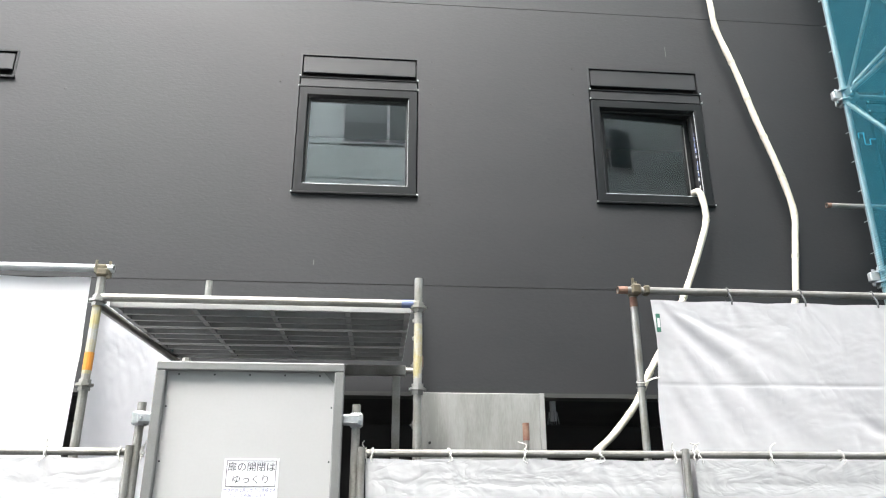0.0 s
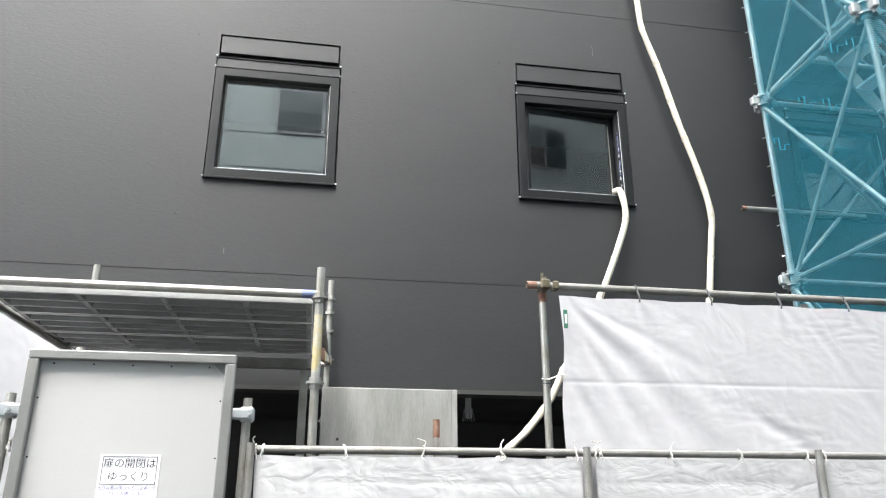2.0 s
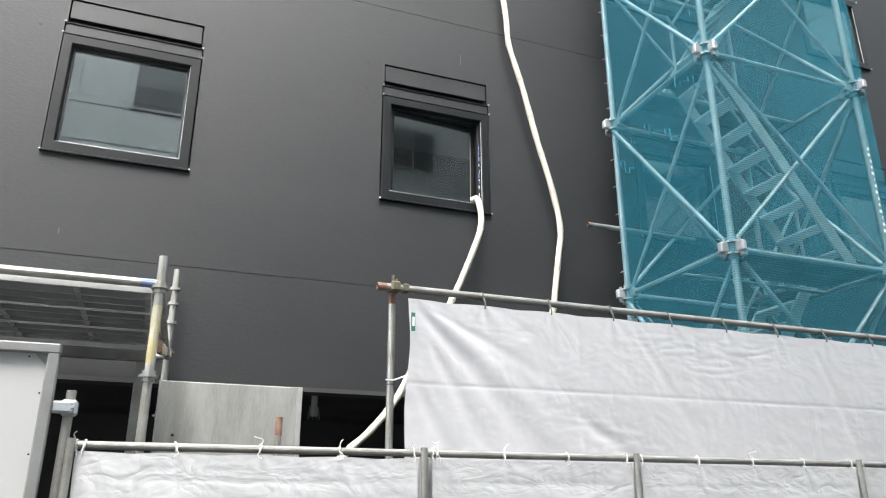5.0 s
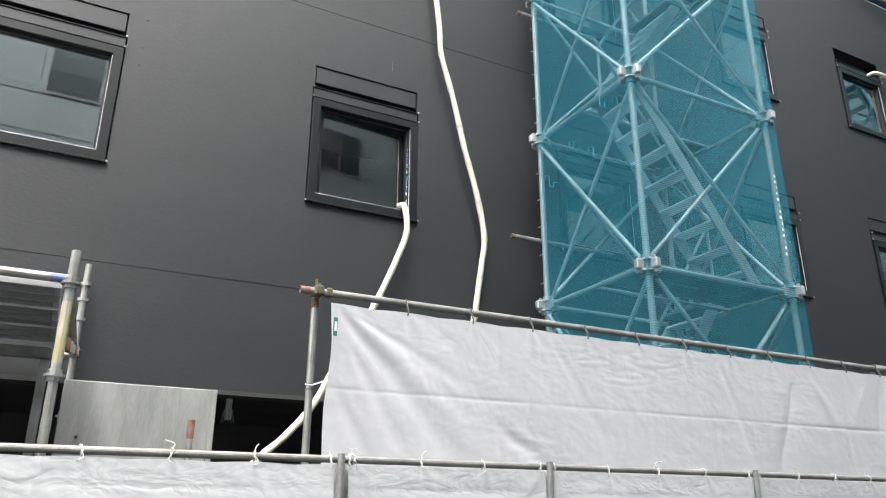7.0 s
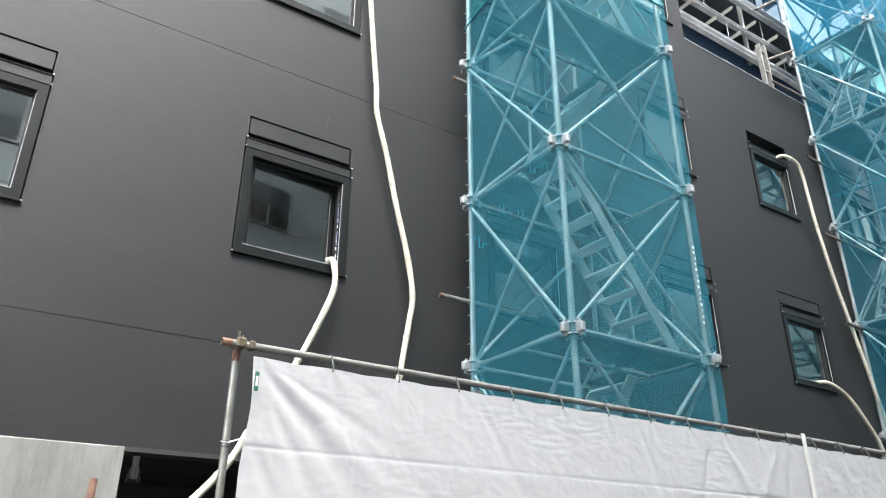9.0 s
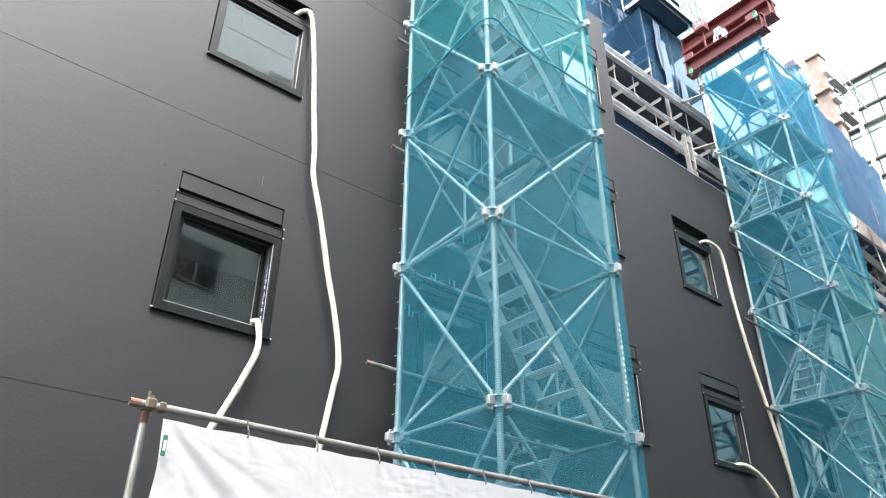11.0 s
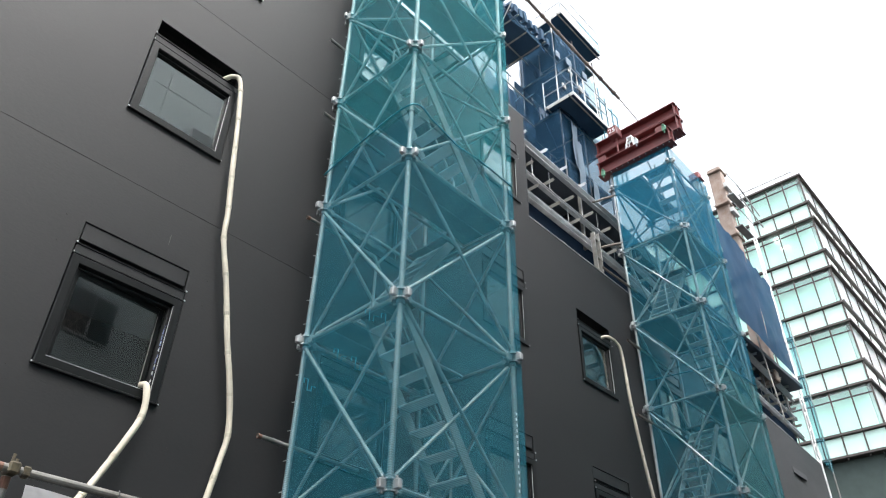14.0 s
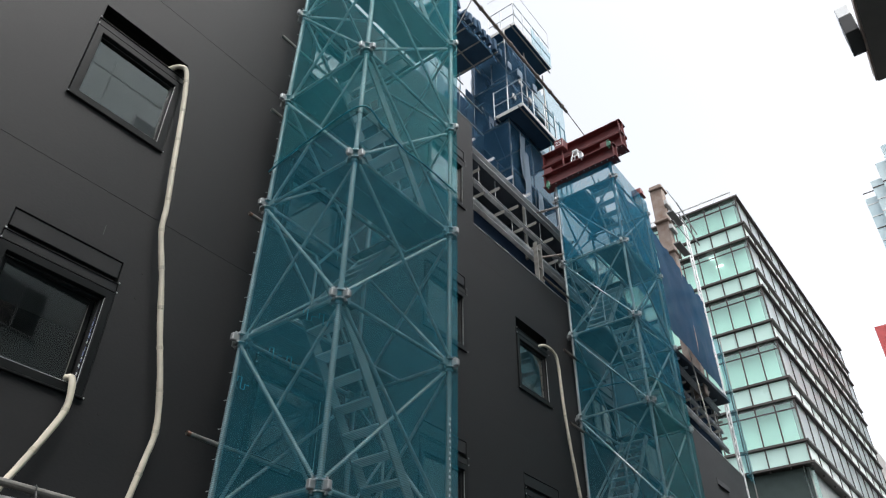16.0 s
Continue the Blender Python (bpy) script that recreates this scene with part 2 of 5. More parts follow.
# translucent vinyl: let some light through the sheet
sn, sl = SHEET_WHITE.node_tree.nodes, SHEET_WHITE.node_tree.links
tr = sn.new("ShaderNodeBsdfTranslucent")
tr.inputs["Color"].default_value = (0.55, 0.55, 0.57, 1)
for mat_w in (SHEET_BRIGHT,):
    nn, nl = mat_w.node_tree.nodes, mat_w.node_tree.links
    t2 = nn.new("ShaderNodeBsdfTranslucent")
    t2.inputs["Color"].default_value = (0.85, 0.85, 0.87, 1)
    m2 = nn.new("ShaderNodeMixShader")
    m2.inputs[0].default_value = 0.4
    nl.new(nn["Principled BSDF"].outputs[0], m2.inputs[1]), nl.new(t2.outputs[0], m2.inputs[2])
    nl.new(m2.outputs[0], nn["Material Output"].inputs["Surface"])


def crease(mat, scale, strength, stretch):
    """Fine sharp creases pressed into a plastic sheet."""
    nd, ln = mat.node_tree.nodes, mat.node_tree.links
    geo, mp, n1 = nd.new("ShaderNodeNewGeometry"), nd.new("ShaderNodeMapping"), nd.new("ShaderNodeTexNoise")
    mp.inputs["Scale"].default_value, mp.inputs["Rotation"].default_value = stretch, (0, 0.5, 0)
    n1.inputs["Scale"].default_value, n1.inputs["Detail"].default_value, n1.inputs["Roughness"].default_value = scale, 2.5, 0.55
    n1.inputs["Distortion"].default_value = 0.6
    ln.new(geo.outputs["Position"], mp.inputs[0]), ln.new(mp.outputs[0], n1.inputs["Vector"])
    mid, av = nd.new("ShaderNodeMath"), nd.new("ShaderNodeMath")
    mid.operation, mid.inputs[1].default_value, av.operation = "SUBTRACT", 0.5, "ABSOLUTE"
    ln.new(n1.outputs[0], mid.inputs[0]), ln.new(mid.outputs[0], av.inputs[0])
    bp = nd.new("ShaderNodeBump")
    bp.inputs["Strength"].default_value, bp.inputs["Distance"].default_value = strength, 0.05
    ln.new(av.outputs[0], bp.inputs["Height"]), ln.new(bp.outputs[0], nd["Principled BSDF"].inputs["Normal"])


crease(SHEET_WHITE, 3.2, 0.2, (1, 1, 1.0))
crease(SHEET_LOW, 4.2, 0.26, (1, 1, 2.2))
crease(SHEET_BRIGHT, 2.6, 0.2, (1, 1, 0.8))
mx = sn.new("ShaderNodeMixShader")
mx.inputs[0].default_value = 0.18
sl.new(sn["Principled BSDF"].outputs[0], mx.inputs[1]), sl.new(tr.outputs[0], mx.inputs[2])
sl.new(mx.outputs[0], sn["Material Output"].inputs["Surface"])

# ---- ground and the dark building ----
W = 6.6          # face of the painted wall
JOINTS = (2.58, 3.565, 6.72, 9.87, 13.4)
ground = tagged(part("ground", boxed((-400, -400, -0.2), (400, 400, 0)), ASPHALT), "dark asphalt street and ground around the site", "ground", kind="structure")

# windows: left and right edge, storey base, whether the upper louvre is missing
WIN_W = 1.205
COLUMNS = (-1.2, 1.79, 4.85, 7.95, 10.82, 13.85, 16.8)
ROWS_Z = (4.455, 7.61, 10.765)
WIN_H = 1.57
OPEN = []
for cx in COLUMNS:
    for k, zz in enumerate(ROWS_Z):
        if k == 2 and cx > 9.4:
            continue
        OPEN.append((cx, cx + WIN_W, zz, zz + WIN_H))


def wall_mesh(x0, x1, z0, z1, y0, y1, holes):
    """A slab of wall with rectangular openings cut through it."""
    holes = [h for h in holes if h[0] < x1 and h[1] > x0 and h[2] < z1 and h[3] > z0]
    xs = sorted({x0, x1, *[min(max(v, x0), x1) for h in holes for v in h[:2]]})
    zs = sorted({z0, z1, *[min(max(v, z0), z1) for h in holes for v in h[2:]]})
    solid = {}
    for i in range(len(xs) - 1):
        for j in range(len(zs) - 1):
            cx, cz = (xs[i] + xs[i + 1]) / 2, (zs[j] + zs[j + 1]) / 2
            solid[i, j] = not any(h[0] < cx < h[1] and h[2] < cz < h[3] for h in holes)
    bm = bmesh.new()
    vs = {}

    def v(i, j, y):
        if (i, j, y) not in vs:
            vs[i, j, y] = bm.verts.new((xs[i], y, zs[j]))
        return vs[i, j, y]
    for (i, j), s in solid.items():
        if not s:
            continue
        for y in (y0, y1):
            bm.faces.new((v(i, j, y), v(i + 1, j, y), v(i + 1, j + 1, y), v(i, j + 1, y)))
        for (di, dj), (a, b) in {(-1, 0): ((i, j), (i, j + 1)), (1, 0): ((i + 1, j), (i + 1, j + 1)), (0, -1): ((i, j), (i + 1, j)), (0, 1): ((i, j + 1), (i + 1, j + 1))}.items():
            if not solid.get((i + di, j + dj), False):
                bm.faces.new((v(*a, y0), v(*b, y0), v(*b, y1), v(*a, y1)))
    return bm


BEND = 0.055     # the wall turns slightly beyond the second tower
XB = 13.4


def bend(ob_mesh):
    for vert in ob_mesh.vertices:
        if vert.co.x > XB:
            vert.co.y += (vert.co.x - XB) * BEND


wall = thing("wall_front", "dark grey satin-painted concrete facade with horizontal joints", "wall", (0, W, 0), kind="structure")
VENT = (23.2, 24.3, 9.15, 9.5)
for z0, z1 in zip(JOINTS, JOINTS[1:]):
    holes = OPEN + [(9.45, 40, 10.62, 14), VENT, (-5.1, -3.95, 5.58, 5.9)]
    x_end = 27.0
    bm = wall_mesh(-14, x_end, z0 + 0.0035, z1 - 0.0035, W, W + 0.22, holes)
    bmesh.ops.bisect_plane(bm, geom=bm.verts[:] + bm.edges[:] + bm.faces[:], plane_co=(XB, 0, 0), plane_no=(1, 0, 0))
    ob = part("facade_panel", bm, WALL, wall)
    bend(ob.data)
    if z1 < 13:
        part("joint_sealant", boxed((-14, W + 0.006, z1 - 0.012), (4.6, W + 0.2, z1 + 0.012)), SEALANT, wall)
    strip = boxed((4.6, W + 0.0008, z1 - 0.012), (9.4 if z1 > 10 else x_end, W + 0.2, z1 + 0.012))
    bmesh.ops.bisect_plane(strip, geom=strip.verts[:] + strip.edges[:] + strip.faces[:], plane_co=(XB, 0, 0), plane_no=(1, 0, 0))
    if z1 < 13:
        st = part("joint_filler", strip, WALL, wall)
        bend(st.data)
part("facade_return", boxed((26.8, W + 0.25 + 0.055 * 13.5, 0), (27.02, 20, 10.6)), WALL, wall)
part("lower_trim", boxed((-14, W - 0.012, 2.545), (13.3, W + 0.2, 2.582)), TRIM, wall, "pale metal drip edge under the wall")

# form-tie plugs
plug = mesh_of("tie_plug", pipe((0, -0.004, 0), (0, 0.01, 0), 0.013, 10), SEALANT)
for px in (-3.46, -1.4, 0.14, 1.62, 3.2):
    for pz in (4.1, 4.39, 5.5, 5.69, 6.0):
        if (px in (-3.46,) and pz != 5.5) or (pz == 5.5 and px != -3.46 and px != 0.14):
            continue
        instance("tie_plug", plug, wall, Matrix.Translation((px + 0.01 * math.sin(pz * 40), W, pz)))

SCUFF = material("pale_scuff", (0.07, 0.07, 0.07), 0.8, bump=0)
for sx_, sz_, sh_ in ((2.67, 6.2, 0.13), (-0.95, 3.74, 0.05)):
    part("scuff_mark", boxed((sx_, W - 0.001, sz_), (sx_ + 0.006, W + 0.001, sz_ + sh_), m=None), SCUFF, wall, "pale scuff on the paint")

shell = thing("building_interior", "unlit bare rooms and soffit behind the facade", "interior", (0, 9.5, 0), kind="structure")
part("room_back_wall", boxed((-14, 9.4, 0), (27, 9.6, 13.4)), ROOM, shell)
for zf in (3.4, 6.55, 9.7):
    part("floor_slab", boxed((-14, W + 1.0, zf), (26.7, 9.39, zf + 0.25)), CONCRETE, shell)
part("roof_slab", boxed((-14, W + 0.23, 13.1), (9.4, 20, 13.3)), CONCRETE, shell)
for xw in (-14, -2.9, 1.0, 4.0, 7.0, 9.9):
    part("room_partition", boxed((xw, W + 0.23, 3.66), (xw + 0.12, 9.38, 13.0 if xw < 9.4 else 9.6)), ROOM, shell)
part("soffit", boxed((-14, W + 0.225, 2.6), (13.3, 9.39, 2.7)), SOFFIT, shell)
part("ground_floor_end", boxed((-14.2, W, 0), (-14, 9.4, 13.3)), WALL, shell)
part("ground_floor_wall", boxed((4.0, W + 0.05, 0), (13.3, W + 0.2, 2.54)), SOFFIT, shell)


def window(x, z, sash=0.0, louvre=True):
    """Black aluminium window with a louvre strip above, set in the wall at x, z."""
    x1, zt = x + WIN_W, z + WIN_H
    th = thing("window", "black aluminium window with a flush ventilation louvre above", "window", (x, W, z), "facade windows", "structure")
    if not louvre:
        th["label"] = "black aluminium window, the louvre above it missing and dark"
    y = W
    fz = z + 1.165                        # top of the glazed frame
    a_, b_ = x + 0.012, x1 - 0.012
    frame_ = bmesh.new()
    # a mitred frame whose inner face slopes back to the glass
    outer = ((a_, z + 0.022), (b_, z + 0.022), (b_, fz), (a_, fz))
    loops = []
    for inset, depth in ((0.0, 0.12), (0.0, -0.02), (0.004, -0.024), (0.078, -0.024), (0.084, -0.018), (0.094, 0.034), (0.094, 0.12)):
        loops.append([frame_.verts.new((px_ + (inset if px_ < x + 0.5 else -inset), y + depth, pz_ + (inset if pz_ < z + 0.5 else -inset))) for px_, pz_ in outer])
    for la, lb in zip(loops, loops[1:] + loops[:1]):
        for q in range(4):
            frame_.faces.new((la[q], la[(q + 1) % 4], lb[(q + 1) % 4], lb[q]))
    fr = part("window_frame", frame_, FRAME, th)
    inner = bmesh.new()
    for a, b in (((a_ + 0.094, y + 0.03, z + 0.116), (a_ + 0.108, y + 0.1, fz - 0.094)), ((b_ - 0.108, y + 0.03, z + 0.116), (b_ - 0.094, y + 0.1, fz - 0.094)),
                 ((a_ + 0.108, y + 0.03, z + 0.116), (b_ - 0.108, y + 0.1, z + 0.128)), ((a_ + 0.108, y + 0.03, fz - 0.112), (b_ - 0.108, y + 0.1, fz - 0.094))):
        add_box(inner, a, b, 0.002)
    part("glazing_bead", inner, PANEL, fr)
    seal = bmesh.new()
    add_box(seal, (a_ + 0.088, y - 0.012, z + 0.108), (b_ - 0.088, y - 0.004, z + 0.112))
    add_box(seal, (b_ - 0.088, y - 0.012, z + 0.112), (b_ - 0.084, y - 0.004, fz - 0.09))
    part("glazing_seal", seal, BRIGHT, fr, "thin pale sealant line")
    part("sill", boxed((x - 0.005, y - 0.034, z), (x1 + 0.005, y + 0.12, z + 0.02), 0.004), FRAME, th)
    hinge = Matrix.Translation((x + 0.115, y + 0.06, 0)) @ Matrix.Rotation(radians(sash), 4, "Z") @ Matrix.Translation((-x - 0.115, -y - 0.06, 0))
    pane = part("pane", boxed((x + 0.11, y + 0.05, z + 0.11), (x1 - 0.11, y + 0.062, fz - 0.09), m=hinge), GLASS_DIM if sash else GLASS, th, "reflective clear glass")
    pane.visible_shadow = False
    if sash:
        sb = bmesh.new()
        for a, b in (((x + 0.115, y + 0.04, z + 0.11), (x + 0.15, y + 0.08, fz - 0.1)), ((x1 - 0.165, y + 0.04, z + 0.11), (x1 - 0.115, y + 0.08, fz - 0.1)),
                     ((x + 0.15, y + 0.04, z + 0.11), (x1 - 0.165, y + 0.08, z + 0.115)), ((x + 0.15, y + 0.04, fz - 0.16), (x1 - 0.165, y + 0.08, fz - 0.1))):
            add_box(sb, a, b, 0.003, hinge)
        part("open_sash", sb, FRAME, th, "inward-opened sash frame")
        part("sash_edge", boxed((x1 - 0.172, y + 0.036, z + 0.13), (x1 - 0.167, y + 0.048, fz - 0.2), m=hinge), ALU, th, "pale edge of the opened sash")
        film_ = bmesh.new()
        rw = random.Random(5)
        for q in range(11):
            zz_ = z + 0.16 + q * 0.066
            add_box(film_, (x1 - 0.118 + rw.uniform(0, 0.01), y + 0.02 + rw.uniform(0, 0.01), zz_), (x1 - 0.106 + rw.uniform(-0.004, 0.004), y + 0.036, zz_ + rw.uniform(0.03, 0.055)))
        part("jamb_tape", film_, BLUE, th, "crumpled blue and clear tape on the jamb")
        clear_ = bmesh.new()
        for q in range(8):
            zz_ = z + 0.13 + q * 0.085
            add_box(clear_, (x1 - 0.124 + rw.uniform(0, 0.012), y + 0.012, zz_), (x1 - 0.112, y + 0.019, zz_ + rw.uniform(0.015, 0.04)))
        part("jamb_tape", clear_, BRIGHT, th)
    # flush strip and louvre above
    part("ledge", boxed((x + 0.004, y - 0.022, fz + 0.006), (x1 - 0.004, y + 0.12, fz + 0.024), 0.004), FRAME, th)
    part("strip", boxed((x + 0.012, y - 0.004, fz + 0.026), (x1 - 0.012, y + 0.06, fz + 0.118), 0.003), FRAME if not louvre else PANEL, th)
    part("ledge", boxed((x + 0.006, y - 0.014, fz + 0.12), (x1 - 0.006, y + 0.12, fz + 0.132), 0.003), FRAME, th)
    if louvre:
        part("louvre_panel", boxed((x + 0.03, y + 0.006, fz + 0.19), (x1 - 0.03, y + 0.04, zt - 0.026), 0.004), PANEL, th)
        part("louvre_back", boxed((x + 0.01, y + 0.1, fz + 0.132), (x1 - 0.01, y + 0.13, zt)), SEALANT, th)
    hd = bmesh.new()
    for a, b in (((x, y - 0.004, fz + 0.134), (x + 0.018, y + 0.12, zt)), ((x1 - 0.018, y - 0.004, fz + 0.134), (x1, y + 0.12, zt)), ((x + 0.018, y - 0.004, zt - 0.014), (x1 - 0.018, y + 0.12, zt))):
        add_box(hd, a, b)
    part("louvre_surround", hd, FRAME if not louvre else PANEL, th)
    dots = mesh_of("corner_seal", boxed((-0.008, -0.006, -0.008), (0.008, 0.006, 0.008), 0.003), BRIGHT)
    for sx, sz in ((x, z + 0.012), (x1, z + 0.012), (x + 0.005, fz + 0.014), (x1 - 0.005, fz + 0.014), (x + 0.008, fz + 0.126), (x1 - 0.008, fz + 0.126)):
        instance("corner_seal", dots, th, Matrix.Translation((sx, y - 0.03, sz)), "white sealant dab")
    return th


k = 0
for x0, x1, z0, z1 in OPEN:
    k += 1
    w = window(x0, z0, sash=5 if (abs(x0 - 1.79) < 0.1 and z0 < 5) else 0, louvre=not (z0 > 7 and z0 < 10 and x0 in (1.79, 10.82)))
    w.name = "window_%d" % k
    if x0 > XB:
        w.location.y += (x0 - XB) * BEND
lv = thing("louvre_vent", "narrow black aluminium louvre vent in the facade", "vent", (-5.1, W, 5.58), kind="structure")
part("vent_panel", boxed((-5.06, W + 0.01, 5.69), (-3.99, W + 0.04, 5.87), 0.004), PANEL, lv)
part("vent_back", boxed((-5.1, W + 0.1, 5.58), (-3.95, W + 0.13, 5.9)), SEALANT, lv)
part("vent_sill", boxed((-5.11, W - 0.03, 5.575), (-3.94, W + 0.1, 5.6), 0.004), FRAME, lv)
vs2 = bmesh.new()
for a, b in (((-5.1, W - 0.004, 5.6), (-5.08, W + 0.1, 5.9)), ((-3.97, W - 0.004, 5.6), (-3.95, W + 0.1, 5.9)), ((-5.08, W - 0.004, 5.885), (-3.97, W + 0.1, 5.9))):
    add_box(vs2, a, b)
part("vent_surround", vs2, FRAME, lv)
# solid near-black box stands for the shade inside the slot
part("vent_frame", boxed((VENT[0] - 0.02, W + 0.60, VENT[2] - 0.02), (VENT[1] + 0.02, W + 0.67, VENT[3] + 0.02)), SEALANT, wall)
part("vent_slat", boxed((VENT[0], W + 0.53, VENT[2] + 0.16), (VENT[1], W + 0.598, VENT[3] - 0.02)), PANEL, wall)

# stained steel sheet closing part of the ground floor
door = thing("steel_sheet_door", "water-stained galvanised steel sheet door below the facade", "door", (0.55, 6.3, 0))
part("door_leaf", boxed((-0.02, 6.3, 0.02), (1.09, 6.34, 2.535), 0.006), STEEL_DOOR, door)
part("edge_flange", boxed((1.05, 6.285, 0.02), (1.098, 6.298, 2.535), 0.004), STEEL_DOOR, door)
bolt = mesh_of("bolt", pipe((0, -0.012, 0), (0, 0.0, 0), 0.012, 8), SEALANT)
for bx, bz in ((0.12, 2.12), (0.95, 2.02)):
    instance("bolt", bolt, door, Matrix.Translation((bx, 6.3, bz)))
stub = thing("pipe_stub", "short upright pipe with a rusty end before the steel sheet", "pipe", (0.9, 6.15, 0))
part("pipe", pipe((0.9, 6.15, 0), (0.9, 6.15, 2.2), hollow=True), GALV_DULL, stub)
part("rusty_end", pipe((0.9, 6.15, 2.13), (0.9, 6.15, 2.27), 0.028, hollow=True), RUST, stub)

lamp = thing("work_lamp", "caged work lamp hanging in the dark ground floor", "lamp", (1.38, 7.2, 2.6))
part("lamp_cap", pipe((1.38, 7.2, 2.5), (1.38, 7.2, 2.6), 0.03), WHITE_METAL, lamp)
part("bulb", pipe((1.38, 7.2, 2.41), (1.38, 7.2, 2.5), 0.035, 10), WHITE_METAL, lamp)
cage = bmesh.new()
for i in range(8):
    a = i * math.pi / 4
    add_pipe(cage, (1.38 + 0.04 * math.cos(a), 7.2 + 0.04 * math.sin(a), 2.5), (1.38 + 0.06 * math.cos(a), 7.2 + 0.06 * math.sin(a), 2.38), 0.003, 5)
part("wire_cage", cage, GALV, lamp)

# ---- hoses on the facade ----
def hose(points, label, r=0.031):
    pts = spline(points, 12)
    th = thing("insulated_hose", label, "hose", points[0], "hoses")
    part("sleeve", sweep(pts, r, 12, 0.12), HOSE, th, smooth=True)
    run, last = 0.0, pts[0]
    for i in range(1, len(pts) - 1):
        run += (pts[i] - last).length
        last = pts[i]
        if run > 0.42:
            run = 0.0
            d = (pts[i + 1] - pts[i - 1]).normalized() * 0.018
            part("tape_band", pipe(pts[i] - d, pts[i] + d, r * 1.12, 12), TAPE, th)
    return th


hose([(2.80, 6.62, 4.62), (2.82, 6.52, 4.57), (2.835, 6.49, 4.29), (2.73, 6.48, 3.98), (2.6, 6.48, 3.67), (2.47, 6.44, 3.42), (2.28, 6.38, 3.08), (2.045, 6.3, 2.73), (1.9, 6.3, 2.46), (1.68, 6.28, 2.2), (1.49, 6.25, 2.03), (1.3, 6.1, 1.8), (1.2, 6.1, 1.2), (1.2, 6.1, 0.04)],
     "cream taped hose hanging out of the open window")
hose([(2.78, 6.7, 8.97), (2.86, 6.55, 9.0), (2.95, 6.5, 8.9), (3.05, 6.5, 8.25), (3.135, 6.5, 7.46), (3.2, 6.5, 6.9), (3.215, 6.5, 6.6), (3.26, 6.5, 6.4), (3.38, 6.5, 5.99), (3.52, 6.5, 5.41), (3.67, 6.5, 4.87), (3.755, 6.5, 4.4), (3.715, 6.5, 4.07), (3.638, 6.5, 3.58), (3.55, 6.5, 2.9), (3.5, 6.45, 0.04)],
     "long cream taped hose running down the dark wall")
hose([(11.65, 6.7, 8.82), (11.75, 6.52, 8.88), (12.0, 6.45, 8.82), (12.16, 6.45, 8.6), (12.25, 6.45, 7.6), (12.45, 6.45, 6.5), (12.7, 6.45, 5.5), (12.9, 6.45, 4.7), (13.1, 6.45, 3.6), (13.2, 6.4, 0.04)],
     "cream hose from the upper window down to the second tower")
hose([(11.45, 6.65, 4.55), (11.6, 6.5, 4.55), (12.0, 6.45, 4.38), (12.35, 6.4, 3.95), (12.62, 6.4, 3.55), (12.8, 6.35, 2.5), (12.85, 6.3, 0.04)],
     "cream hose from the lower window curving to the fence")

# ---- temporary fences ----
def ridge(p):
    return 1.0 - 2.6 * abs(noise.noise(p))


